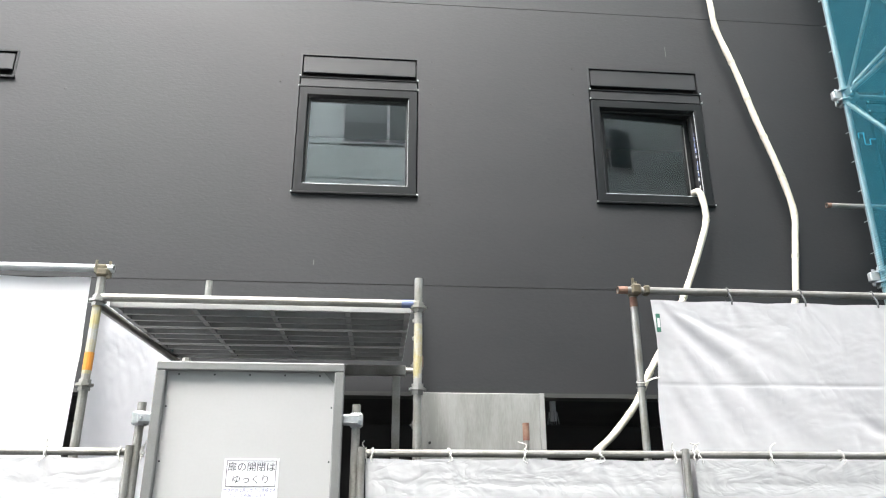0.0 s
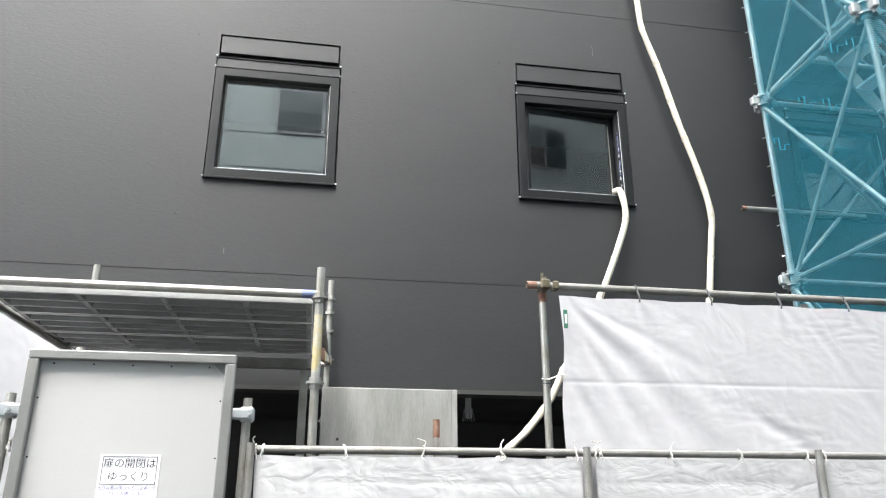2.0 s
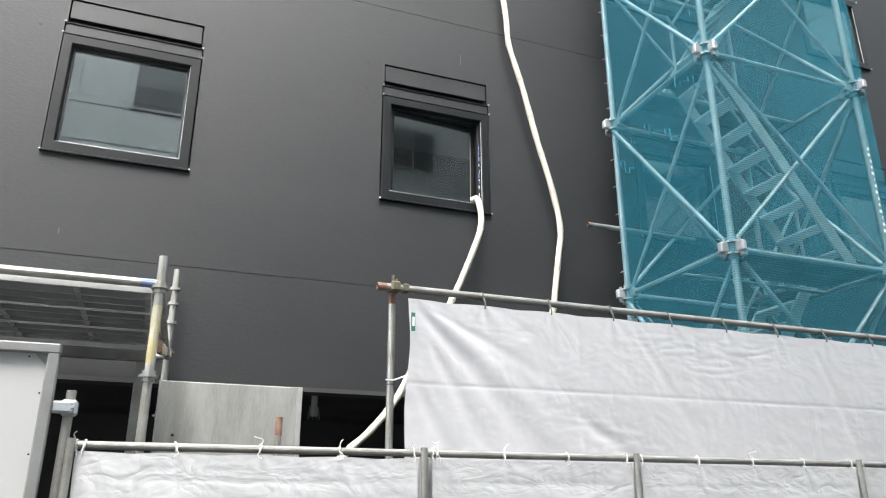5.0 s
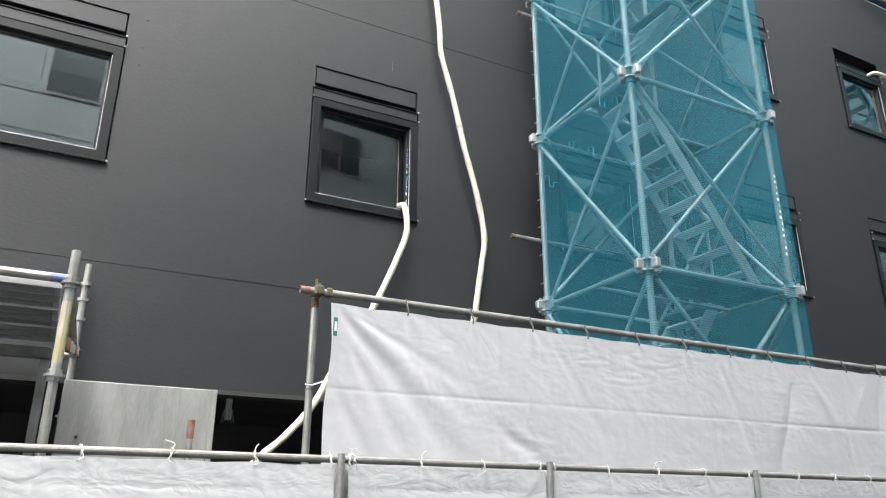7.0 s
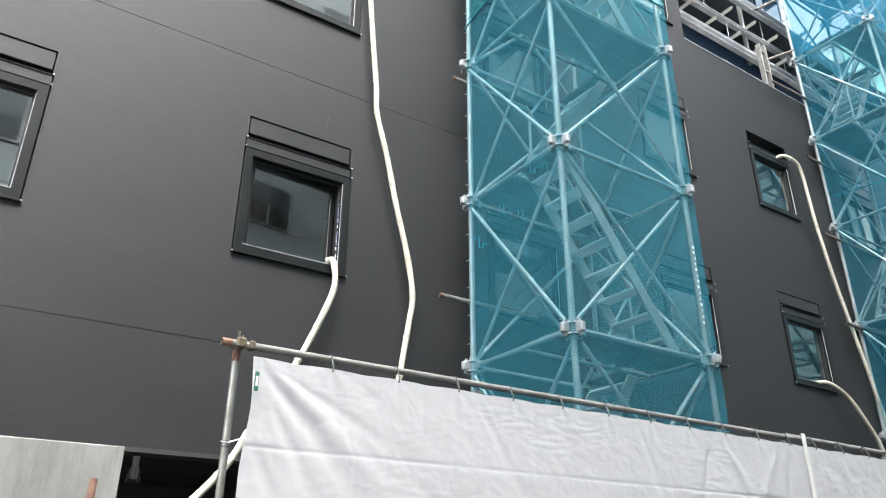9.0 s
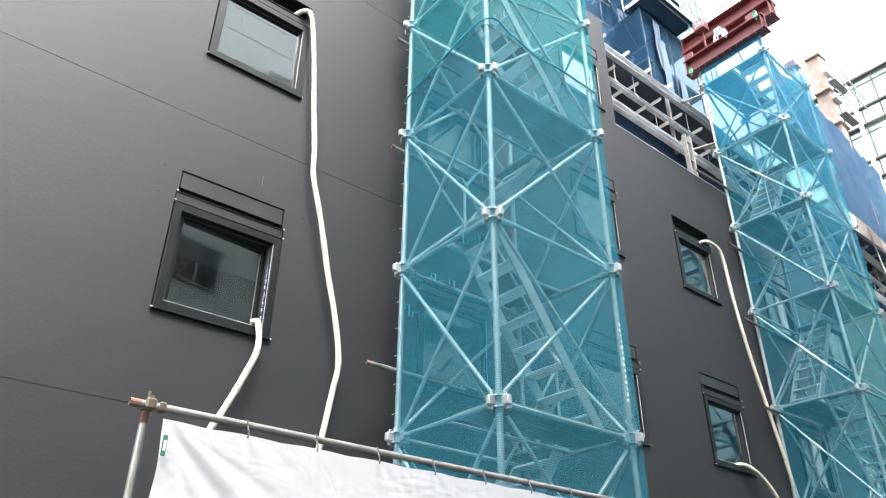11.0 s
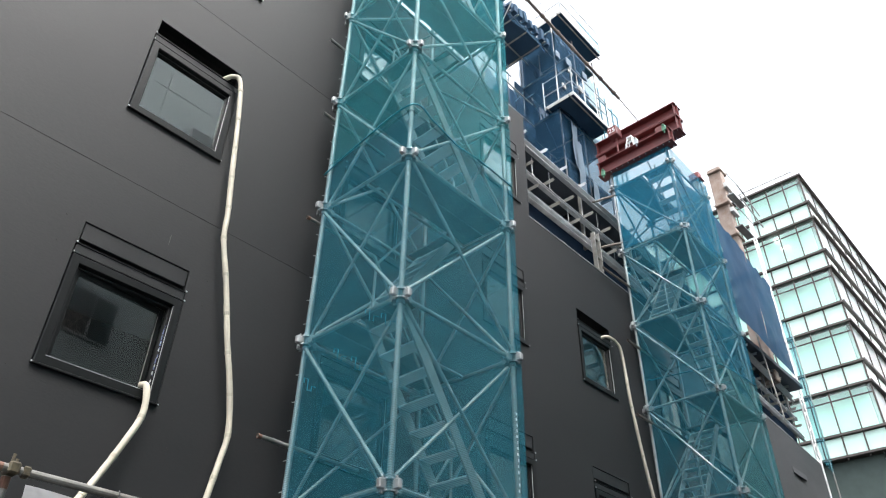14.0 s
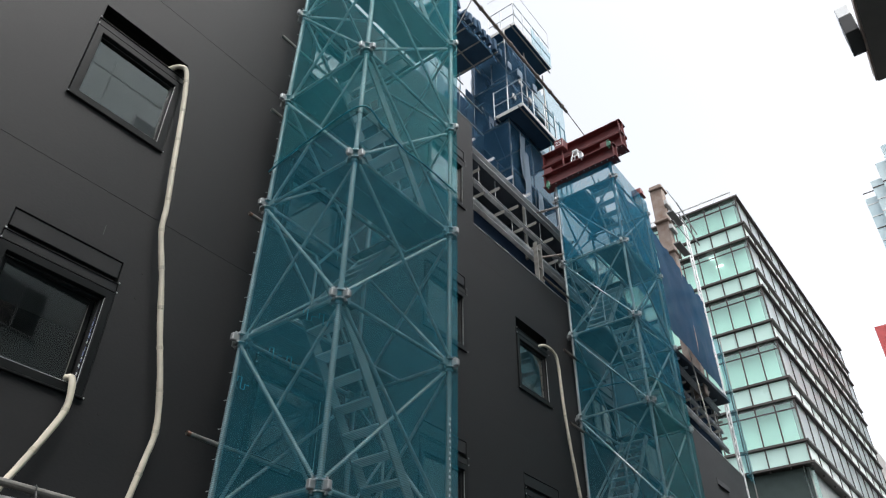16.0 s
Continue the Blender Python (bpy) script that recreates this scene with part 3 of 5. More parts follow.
def cloth(x0, x1, z0, z1, y, nx, nz, depth, seed, ties=(), sag=0.012, slope=None, crumple=0.5, folds=()):
    """A hung vinyl sheet: folds run from its ties, creases from its packing, small crumples all over."""
    bm = bmesh.new()
    grid = []
    for j in range(nz + 1):
        row = []
        for i in range(nx + 1):
            u, v = i / nx, 1 - (1 - j / nz) ** 1.8
            x, z = x0 + (x1 - x0) * u, z0 + (z1 - z0) * v
            d = 0.0
            for tx in ties:
                a = math.atan2(x - tx, max(z1 - z, 0.0) + 0.02)
                r = math.hypot(x - tx, z1 - z)
                d += 0.3 * math.sin(a * 7 + tx * 3) * math.exp(-(r / 0.22) ** 2)
            p = Vector((x * 1.3 + seed, z * 1.3, 0))
            # long tension folds running down from the upper corner, fading along the sheet
            fold = Vector(((x + 0.62 * z) * 3.4 + seed, (z - 0.62 * x) * 0.35, 3.0))
            far = math.exp(-max(0.0, x - x0) / 0.9)
            d += (0.3 * far + 0.05) * ridge(fold) * (0.6 + 0.8 * noise.noise(p * 0.9 + Vector((7, 1, 2))))
            d += 0.5 * noise.noise(p * 0.8)
            # crumples with sharp ridges
            k = Vector((x * 5.2 + seed, z * 6.6 + 0.8 * noise.noise(p * 2), seed * 0.3))
            d += crumple * (0.5 * ridge(k * 0.45) - 0.42 * ridge(k) + 0.24 * ridge(k * 2.1) - 0.1 * ridge(k * 4.3))
            # short level wrinkles where the sheet was folded
            wr = noise.noise(Vector((x * 1.1 + seed, z * 2.0, 9.0)))
            if wr > 0.05:
                d += 0.6 * (wr - 0.05) * ridge(Vector((x * 4.0 + seed, z * 19.0, 4.0)))
            for fx, fz, ang, amp, wide, reach in folds:
                ca, sa = math.cos(ang), math.sin(ang)
                along, off = (x - fx) * sa - (z - fz) * ca, (x - fx) * ca + (z - fz) * sa
                if along > 0:
                    off += 0.12 * along * along / reach * 0.5
                    d += amp * min(1, along / 0.2) * math.exp(-(off / (wide * (0.5 + along))) ** 2) * math.exp(-(along / reach) ** 2)
            # packing creases
            cx = abs((x / 0.5 + 0.17) % 1.0 - 0.5) * 0.5
            d += 0.22 * math.exp(-cx / 0.008) * (0.4 + noise.noise(p * 2))
            if slope is not None:
                d += 0.95 * math.exp(-abs(z - slope - 0.01 * noise.noise(p)) / 0.008) * max(0, 0.5 + noise.noise(p * 1.3))
            edge = min(1, (1 - v) * 10 + 0.3)
            drop = 0.0
            if ties and v > 0.85:
                near = min(abs(x - t) for t in ties)
                drop = sag * min(1, near / 0.22) ** 2 * (v - 0.85) / 0.15
            row.append(bm.verts.new((x + 0.01 * noise.noise(p * 3), y + depth * d * edge, z - drop)))
        grid.append(row)
    for j in range(nz):
        for i in range(nx):
            bm.faces.new((grid[j][i], grid[j][i + 1], grid[j + 1][i + 1], grid[j + 1][i]))
    return bm


def lathe(profile, n, at):
    """One closed ring swept round the upright axis."""
    bm = bmesh.new()
    rings = [[bm.verts.new((at[0] + r * math.cos(2 * math.pi * i / n), at[1] + r * math.sin(2 * math.pi * i / n), at[2] + z)) for i in range(n)] for r, z in profile]
    for a, b in zip(rings, rings[1:] + rings[:1]):
        for i in range(n):
            bm.faces.new((a[i], a[(i + 1) % n], b[(i + 1) % n], b[i]))
    return bm


FY = 4.44


def cord_tie(parent, x, y, z, r, seed):
    rnd = random.Random(seed)
    pts = [Vector((x + 0.01 * rnd.uniform(-1, 1), y + (r + 0.006) * math.cos(a), z + (r + 0.006) * math.sin(a))) for a in [i * math.pi / 5 for i in range(11)]]
    bm = sweep(pts, 0.0045, 6)
    t = part("cord", bm, ROPE, parent, "white cord knot", smooth=True)
    tail = spline([(x, y - r - 0.006, z), (x + rnd.uniform(-.02, .02), y - r - 0.012, z - 0.035), (x + rnd.uniform(-.02, .02), y - r - 0.01, z - 0.055)], 4)
    part("cord_tail", sweep(tail, 0.003, 5), ROPE, parent, smooth=True)
    if rnd.random() < 0.5:
        up = spline([(x, y, z + r), (x + rnd.uniform(-.02, .03), y, z + r + 0.03), (x + rnd.uniform(-.05, .05), y - 0.01, z + r + 0.045)], 4)
        part("cord_tail", sweep(up, 0.0035, 5), ROPE, parent, smooth=True)


def low_fence(x0, x1, posts, seed):
    th = thing("low_fence", "low site fence of crumpled white vinyl sheet tied to pipes", "fence", (x0, FY, 0), "site fences")
    part("top_rail", pipe((x0, FY, 1.9), (x1, FY, 1.9), 0.0215, hollow=True), GALV_DULL, th)
    part("bottom_rail", pipe((x0, FY, 0.25), (x1, FY, 0.25), 0.0215), GALV_DULL, th)
    for p in posts:
        part("post", pipe((p, FY + (-0.045 if x0 < p < x1 else 0.05), 0), (p, FY + (-0.045 if x0 < p < x1 else 0.05), 1.93), 0.0215, hollow=True), GALV_DULL, th)
    edges = sorted({x0, x1, *[p for p in posts if x0 < p < x1]})
    for n_, (a, b) in enumerate(zip(edges, edges[1:])):
        ties = [a + 0.06 + i * (b - a - 0.12) / max(1, round((b - a) / 0.47)) for i in range(round((b - a) / 0.47) + 1)]
        bm = cloth(a + 0.03, b - 0.03, 0.05, 1.868, FY - 0.024, max(40, int((b - a) * 85)), 70, 0.007, seed + n_ * 3.7, ties, 0.008, slope=1.73, crumple=0.75)
        part("vinyl_sheet", bm, SHEET_LOW, th, smooth=True)
        for tx in ties:
            cord_tie(th, tx, FY, 1.9, 0.022, int(tx * 1000) + 5)
    return th


low_fence(-0.44, 1.51, (-0.40, 1.5), 1.0)
low_fence(1.53, 12.9, (1.53, 2.99, 4.97, 6.95, 8.9, 10.9, 12.85), 7.0)
low_fence(-9.0, -1.65, (-8.9, -7.0, -5.2, -3.4, -1.68), 21.0)

HY = 4.53
high = thing("high_fence", "tall white vinyl hoarding sheet laced to a pipe rail", "fence", (1.2, HY, 0), "site fences")
part("top_rail", pipe((1.22, HY, 2.94), (7.3, HY, 2.94), hollow=True), GALV_DULL, high)
part("rusty_end", pipe((1.218, HY, 2.94), (1.28, HY, 2.94), 0.0255, hollow=True), RUST, high)
part("top_rail", pipe((7.05, HY + 0.05, 2.97), (12.9, HY + 0.05, 2.95), hollow=True), GALV_DULL, high)
for p in (1.335, 3.2, 5.1, 7.0, 8.9, 10.8, 12.7):
    part("post", pipe((p, HY + 0.05, 0), (p, HY + 0.05, 2.91), hollow=True), CAN_PIPE, high)
part("rusty_post_top", pipe((1.335, HY + 0.05, 2.84), (1.335, HY + 0.05, 2.905), 0.0252, hollow=True), RUST, high)
clamp = bmesh.new()
add_box(clamp, (1.305, HY - 0.035, 2.91), (1.37, HY + 0.085, 2.98), 0.012)
add_pipe(clamp, (1.32, HY - 0.01, 2.96), (1.32, HY - 0.01, 3.02), 0.009, 6)
add_pipe(clamp, (1.36, HY + 0.05, 2.96), (1.36, HY + 0.05, 3.015), 0.009, 6)
add_box(clamp, (1.385, HY - 0.03, 2.91), (1.43, HY + 0.03, 2.97), 0.01)
part("swivel_clamp", clamp, material("clamp_steel", (0.08, 0.075, 0.06), 0.5, metal=0.4, second=(0.15, 0.12, 0.07), scale=20), high)
FOLDS = [(1.44, 2.86, radians(46), 1.5, 0.05, 1.7), (1.5, 2.86, radians(53), -0.9, 0.05, 1.6), (1.55, 2.62, radians(33), 1.2, 0.05, 1.3), (1.45, 2.36, radians(31), 1.3, 0.06, 0.9), (2.6, 2.2, radians(58), 1.3, 0.06, 1.0), (1.44, 2.86, radians(68), 0.6, 0.03, 1.2)]
FOLDS += [(5.9, 2.8, radians(40), -1.3, 0.06, 0.7), (6.75, 2.8, radians(-34), -1.3, 0.06, 0.7), (6.35, 2.45, radians(8), 1.7, 0.06, 0.7), (5.75, 2.8, radians(-18), 1.4, 0.05, 1.0), (6.95, 2.8, radians(-12), 1.4, 0.05, 1.0), (4.2, 2.86, radians(-25), 0.5, 0.04, 0.9), (4.8, 2.86, radians(24), 0.5, 0.04, 0.9), (3.1, 2.86, radians(35), 0.6, 0.04, 0.9)]
TIES = [1.45] + [1.95 + 0.5 * i for i in range(11)]
bm = cloth(1.40, 7.22, 0.1, 2.87, HY - 0.03, 400, 250, 0.0095, 3.3, TIES, 0.008, slope=2.33, crumple=0.34, folds=FOLDS)
for v_ in bm.verts:
    if v_.co.x < 1.6:
        v_.co.x += (0.015 * math.sin((2.87 - v_.co.z) * 5.8) + 0.02) * (1 - (v_.co.x - 1.40) / 0.2)
part("vinyl_sheet", bm, SHEET_WHITE, high, smooth=True)
bm = cloth(7.27, 12.85, 0.1, 2.87, HY - 0.03, 230, 110, 0.014, 9.1, [7.4 + 0.5 * i for i in range(11)], 0.01, slope=2.33)
part("vinyl_sheet", bm, SHEET_WHITE, high, smooth=True)
part("webbing_strap", boxed((7.19, HY - 0.05, 1.2), (7.25, HY - 0.042, 2.99), 0.002), ROPE, high, "pale webbing strap")
hook = material("tie_wire", (0.12, 0.12, 0.12), 0.5, metal=0.6)
for tx in TIES[1:] + [7.4 + 0.5 * i for i in range(11)]:
    pts = [Vector((tx, HY + 0.03 * math.cos(a), 2.94 + 0.03 * math.sin(a))) for a in [i * math.pi / 5 for i in range(11)]]
    part("tie_wire", sweep(pts, 0.005, 6), hook, high)
    part("tie_wire", sweep(spline([(tx, HY - 0.03, 2.93), (tx + 0.005, HY - 0.05, 2.88), (tx, HY - 0.055, 2.845)], 4), 0.006, 6), hook, high)
part("maker_tag", boxed((1.43, HY - 0.066, 2.65), (1.458, HY - 0.06, 2.77), 0.003), material("green_tag", (0.03, 0.16, 0.1), 0.5, bump=0), high, "small green and white sheet tag")
part("maker_tag_face", boxed((1.436, HY - 0.069, 2.68), (1.452, HY - 0.067, 2.74), 0.0005), PAPER, high)

lash = spline([(1.425, HY - 0.045, 2.365), (1.39, HY - 0.03, 2.36), (1.345, HY + 0.015, 2.345), (1.305, HY + 0.04, 2.35), (1.33, HY + 0.08, 2.36), (1.37, HY + 0.06, 2.36), (1.41, HY - 0.03, 2.37)], 8)
part("lashing_cord", sweep(lash, 0.0035, 6), ROPE, high, "white cord lashing the sheet to its post", smooth=True)
part("post_wire", lathe(((0.0255, -0.004), (0.029, -0.004), (0.029, 0.004), (0.0255, 0.004)), 12, (1.335, HY + 0.05, 2.35)), hook, high)
part("post_wire", lathe(((0.0255, -0.004), (0.029, -0.004), (0.029, 0.004), (0.0255, 0.004)), 12, (1.335, HY + 0.05, 2.32)), hook, high)

# tall sheet west of the canopy, and its return
CY = 4.27
west = thing("white_sheet_screen", "bright white vinyl screen beside the canopy", "fence", (-1.96, CY, 0), "site fences")
part("vinyl_sheet", cloth(-9.0, -1.99, 0.05, 2.87, CY + 0.03, 240, 120, 0.012, 31.0, [-2.05 - 0.5 * i for i in range(14)], 0.008), SHEET_BRIGHT, west, smooth=True)
part("top_rail", pipe((-9, CY, 2.915), (-1.86, CY, 2.915), hollow=True), GALV, west)
bm = cloth(-0.02, 1.62, 0.05, 2.78, 0.0, 60, 100, 0.014, 41.0, (), 0.0)
bmesh.ops.transform(bm, matrix=Matrix.Translation((-1.93, CY + 0.06, 0)) @ Matrix.Rotation(math.pi / 2, 4, "Z"), verts=bm.verts)
part("return_sheet", bm, SHEET_BRIGHT, west, smooth=True)

# ---- entrance canopy of scaffold planks ----
can = thing("scaffold_canopy", "entrance canopy of perforated steel scaffold planks on pipe posts", "canopy", (-1.0, 4.9, 0))
XL, XR, YB, YP = -1.92, -0.085, 5.72, 6.1
for px, py, top in ((XL, CY, 2.93), (XR, CY, 2.9), (-1.86, YP, 2.95), (0.0, YP, 3.38)):
    part("post", pipe((px, py, 0), (px, py, top), hollow=True), CAN_PIPE, can)
    for cz in (2.24, 2.72):
        part("collar", lathe(((0.026, -0.03), (0.034, -0.03), (0.034, -0.007), (0.05, -0.007), (0.05, 0.007), (0.034, 0.007), (0.034, 0.03), (0.026, 0.03)), 8, (px, py, cz)), CAN_PIPE, can)
part("painted_mark", pipe((XR, CY, 2.3), (XR, CY, 2.62), 0.0252), YELLOW, can, "worn yellow paint")
part("painted_mark", pipe((0.0, YP, 1.95), (0.0, YP, 2.35), 0.0252), YELLOW, can, "worn yellow paint")
for zz in (2.95, 3.1, 3.22):
    part("rosette", lathe(((0.0255, -0.012), (0.04, -0.012), (0.04, 0.012), (0.0255, 0.012)), 10, (0.0, YP, zz)), CAN_PIPE, can)
part("painted_mark", pipe((XL, CY, 2.3), (XL, CY, 2.7), 0.0252), YELLOW, can, "worn yellow paint")
part("orange_tape", pipe((XL, CY, 2.32), (XL, CY, 2.42), 0.0258), ORANGE, can)
part("blue_tape", pipe((XR - 0.1, CY, 2.742), (XR - 0.03, CY, 2.742), 0.0252), BLUE, can)
part("ledger", pipe((XL, CY, 2.742), (XR, CY, 2.742)), CAN_PIPE, can)
part("ledger", pipe((-1.86, YP, 2.68), (0.0, YP, 2.68)), CAN_PIPE, can)
for px, qx in ((XL, -1.86), (XR, 0.0)):
    part("ledger", pipe((px, CY, 2.7), (qx, YP, 2.68)), CAN_PIPE, can)
for i in range(5):
    part("bolt_head", boxed((XR + 0.02 + 0.016 * i, CY + 0.3 + i * 0.3, 2.42 + 0.05 * i), (XR + 0.05 + 0.016 * i, CY + 0.34 + i * 0.3, 2.50 + 0.04 * i), 0.008), (RUST, YELLOW, GALV)[i % 3], can)
part("rear_peg", pipe((-1.37, CY + 0.25, 2.74), (-1.37, CY + 0.25, 2.93), 0.02, hollow=True), CAN_PIPE, can)
wc = bmesh.new()
add_box(wc, (XL - 0.03, CY - 0.04, 2.86), (XL + 0.045, CY + 0.035, 2.91), 0.012)
add_box(wc, (XL - 0.045, CY - 0.035, 2.89), (XL + 0.03, CY + 0.02, 2.935), 0.012)
for bx_, by_ in ((-0.03, -0.03), (0.04, -0.01)):
    add_pipe(wc, (XL + bx_, CY + by_, 2.88), (XL + bx_, CY + by_, 2.955), 0.008, 8)
part("swivel_clamp", wc, material("dirty_clamp_steel", (0.09, 0.085, 0.065), 0.5, metal=0.4, second=(0.16, 0.13, 0.08), scale=20), can, "dirty swivel clamp")
nb = 3
for i in range(nb):
    y0 = CY + 0.05 + i * 0.5
    pk = part("scaffold_plank", boxed((XL + 0.05, y0, 2.745), (XR - 0.04, y0 + 0.48, 2.752)), DECK_PALE, can)
    for yy in (y0, y0 + 0.155, y0 + 0.31, y0 + 0.455):
        part("plank_rib", boxed((XL + 0.05, yy, 2.70), (XR - 0.04, yy + 0.022, 2.744)), DECK_PALE, pk)
    for xx in (XL + 0.05, XL + 0.5, XL + 0.95, XL + 1.4, XR - 0.075):
        part("plank_crosspiece", boxed((xx, y0 + 0.023, 2.705), (xx + 0.03, y0 + 0.454, 2.7435)), DECK_PALE, pk)
rail = thing("hanger_rail", "dark door hanger rail under the canopy", "rail", (-1.2, YB + 0.1, 0))
part("rail", boxed((-1.75, YB + 0.06, 2.585), (-0.1, YB + 0.12, 2.66), 0.004), GALV_DULL, rail)
for xx in (-1.5, -0.95):
    part("hanger", boxed((xx, YB + 0.03, 2.56), (xx + 0.12, YB + 0.055, 2.64), 0.006), FRAME, rail)
part("hanger_support", boxed((-0.2, YB + 0.06, 0), (-0.14, YB + 0.12, 2.58), 0.004), GALV_DULL, rail)

for th_ in (can, west, rail):
    eye = Vector((-0.2, 0.07, 1.574))
    th_.location = eye + (th_.location - eye) * 1.061
    th_.scale = (1.061, 1.061, 1.061)

# ---- gate ----
GY = 4.37
gate = thing("site_gate", "white site gate door in an aluminium frame", "gate", (-1.05, GY, 0))
gx0, gx1, gz = -1.575, -0.512, 2.395
part("gate_panel", boxed((gx0 + 0.05, GY + 0.012, 0.1), (gx1 - 0.05, GY + 0.03, gz - 0.05)), GATE_WHITE, gate)
for nm, a, b in (("gate_stile", (gx0, GY - 0.03, 0.06), (gx0 + 0.055, GY + 0.03, gz - 0.05)), ("gate_stile", (gx1 - 0.055, GY - 0.03, 0.06), (gx1, GY + 0.03, gz - 0.05)),
                 ("gate_top_rail", (gx0, GY - 0.03, gz - 0.05), (gx1, GY + 0.03, gz)), ("gate_bottom_rail", (gx0 + 0.055, GY - 0.03, 0.06), (gx1 - 0.055, GY + 0.03, 0.11))):
    part(nm, boxed(a, b, 0.006), ALU, gate)
gus = bmesh.new()
vs_ = [gus.verts.new(p) for p in ((gx1 - 0.055, GY + 0.0, gz - 0.05), (gx1 - 0.12, GY + 0.0, gz - 0.05), (gx1 - 0.055, GY + 0.0, gz - 0.115), (gx1 - 0.055, GY + 0.006, gz - 0.05), (gx1 - 0.12, GY + 0.006, gz - 0.05), (gx1 - 0.055, GY + 0.006, gz - 0.115))]
for f in ((0, 1, 2), (3, 5, 4), (0, 3, 4, 1), (1, 4, 5, 2), (2, 5, 3, 0)):
    gus.faces.new([vs_[i] for i in f])
part("corner_gusset", gus, ALU, gate)
riv = mesh_of("rivet", pipe((0, -0.004, 0), (0, 0.004, 0), 0.005, 8), FRAME)
for i in range(5):
    instance("rivet", riv, gate, Matrix.Translation((gx0 + 0.12 + i * 0.2, GY + 0.01, gz - 0.068)))
    for sx in (gx0 + 0.068, gx1 - 0.068):
        instance("rivet", riv, gate, Matrix.Translation((sx, GY + 0.01, gz - 0.25 - 0.3 * i)))
for sx, s in ((gx1, 1), (gx0, -1)):
    xx = sx + s * 0.075
    part("hinge_post", pipe((xx, GY + 0.05, 0), (xx, GY + 0.05, 2.17), hollow=True), GALV_DULL, gate)
    hz = bmesh.new()
    add_box(hz, (min(sx, xx) - 0.005, GY - 0.01, 2.05), (max(sx, xx) + 0.02, GY + 0.05, 2.11), 0.01)
    add_pipe(hz, (xx + 0.02, GY - 0.03, 2.08), (xx + 0.02, GY + 0.06, 2.08), 0.01, 8)
    add_box(hz, (xx - 0.04, GY + 0.01, 2.04), (xx + 0.04, GY + 0.09, 2.12), 0.012)
    part("hinge", hz, GALV, gate)

sign = thing("notice_sign", "white paper notice taped to the gate panel", "sign", (-1.0, GY, 1.76))
sx0, sx1, sz0, sz1 = -1.152, -0.853, 1.645, 1.862
part("paper", boxed((sx0, GY + 0.008, sz0), (sx1, GY + 0.0105, sz1)), PAPER, sign)
bx = bmesh.new()
for a, b in (((sx0 + 0.014, sz1 - 0.014), (sx1 - 0.014, sz1 - 0.011)), ((sx0 + 0.014, 1.712), (sx1 - 0.014, 1.715)), ((sx0 + 0.014, 1.712), (sx0 + 0.017, sz1 - 0.011)), ((sx1 - 0.017, 1.712), (sx1 - 0.014, sz1 - 0.011))):
    add_box(bx, (a[0], GY + 0.006, a[1]), (b[0], GY + 0.0078, b[1]))
part("printed_border", bx, INK, sign)


def lettering(text, x, z, size, mat, parent, y, offset=0.0):
    cu = bpy.data.curves.new("lettering", "FONT")
    cu.body, cu.size, cu.align_x, cu.align_y, cu.offset = text, size, "CENTER", "CENTER", offset
    cu.materials.append(mat)
    ob = new("lettering", cu)
    ob.parent = parent
    ob.location = Vector((x, y, z)) - parent.location
    ob.rotation_euler = (math.pi / 2, 0, 0)
    return ob


lettering("扉の開閉は", (sx0 + sx1) / 2, 1.814, 0.0525, INK, sign, GY + 0.0065)
lettering("ゆっくり", (sx0 + sx1) / 2, 1.748, 0.0525, INK, sign, GY + 0.0065)
lettering("大きな音は周りの方に迷惑です", (sx0 + sx1) / 2, 1.693, 0.0205, INK_BLUE, sign, GY + 0.0065)
lettering("よろしくお願いします。", (sx0 + sx1) / 2, 1.667, 0.0205, INK_BLUE, sign, GY + 0.0065)

# ---- scaffold stair towers ----
COUPLER = mesh_of("coupler", lathe(((0.0315, -0.1), (0.043, -0.1), (0.043, -0.062), (0.088, -0.062), (0.088, -0.048), (0.043, -0.048), (0.043, 0.04), (0.088, 0.04), (0.088, 0.054), (0.043, 0.054), (0.043, 0.1), (0.0315, 0.1)), 16, (0, 0, 0)), TOWER_STEEL)
wedge_bm = boxed((0.04, -0.028, -0.05), (0.14, 0.028, 0.042), 0.01)
add_box(wedge_bm, (0.075, -0.008, -0.085), (0.1, 0.008, 0.075), 0.002)
WEDGE = mesh_of("wedge_clamp", wedge_bm, TOWER_STEEL)
S1, S2, P = 1.838, 1.516, 1.94


def net_sheet(a, b, z0, z1, out, seed, off=0.072):
    """Net stretched between two posts, slightly slack."""
    a, b, out = Vector(a), Vector(b), Vector(out)
    along = (b - a).normalized() * off
    a, b = (a + (b - a).normalized() * 0.055 if out.x < -0.5 else a - along), (b if out.x > 0.5 else b + along)
    nx, nz = 18, int((z1 - z0) * 8)
    bm = bmesh.new()
    rows_ = []
    for j in range(nz + 1):
        z = z0 + (z1 - z0) * j / nz
        row = []
        for i in range(nx + 1):
            u = i / nx
            p = a.lerp(b, u)
            p.z = z
            s = math.sin(math.pi * u)
            row.append(bm.verts.new(p + out * (off + 0.02 * s * noise.noise(Vector((u * 3 + seed, z * 1.5, seed))) - 0.008 * s)))
        rows_.append(row)
    for j in range(nz):
        for i in range(nx):
            bm.faces.new((rows_[j][i], rows_[j][i + 1], rows_[j + 1][i + 1], rows_[j + 1][i]))
    return bm


PALE_TREAD = material("pale_aluminium_tread", (0.68, 0.7, 0.71), 0.45, metal=0.2, second=(0.55, 0.57, 0.58), scale=6, random=0.1)


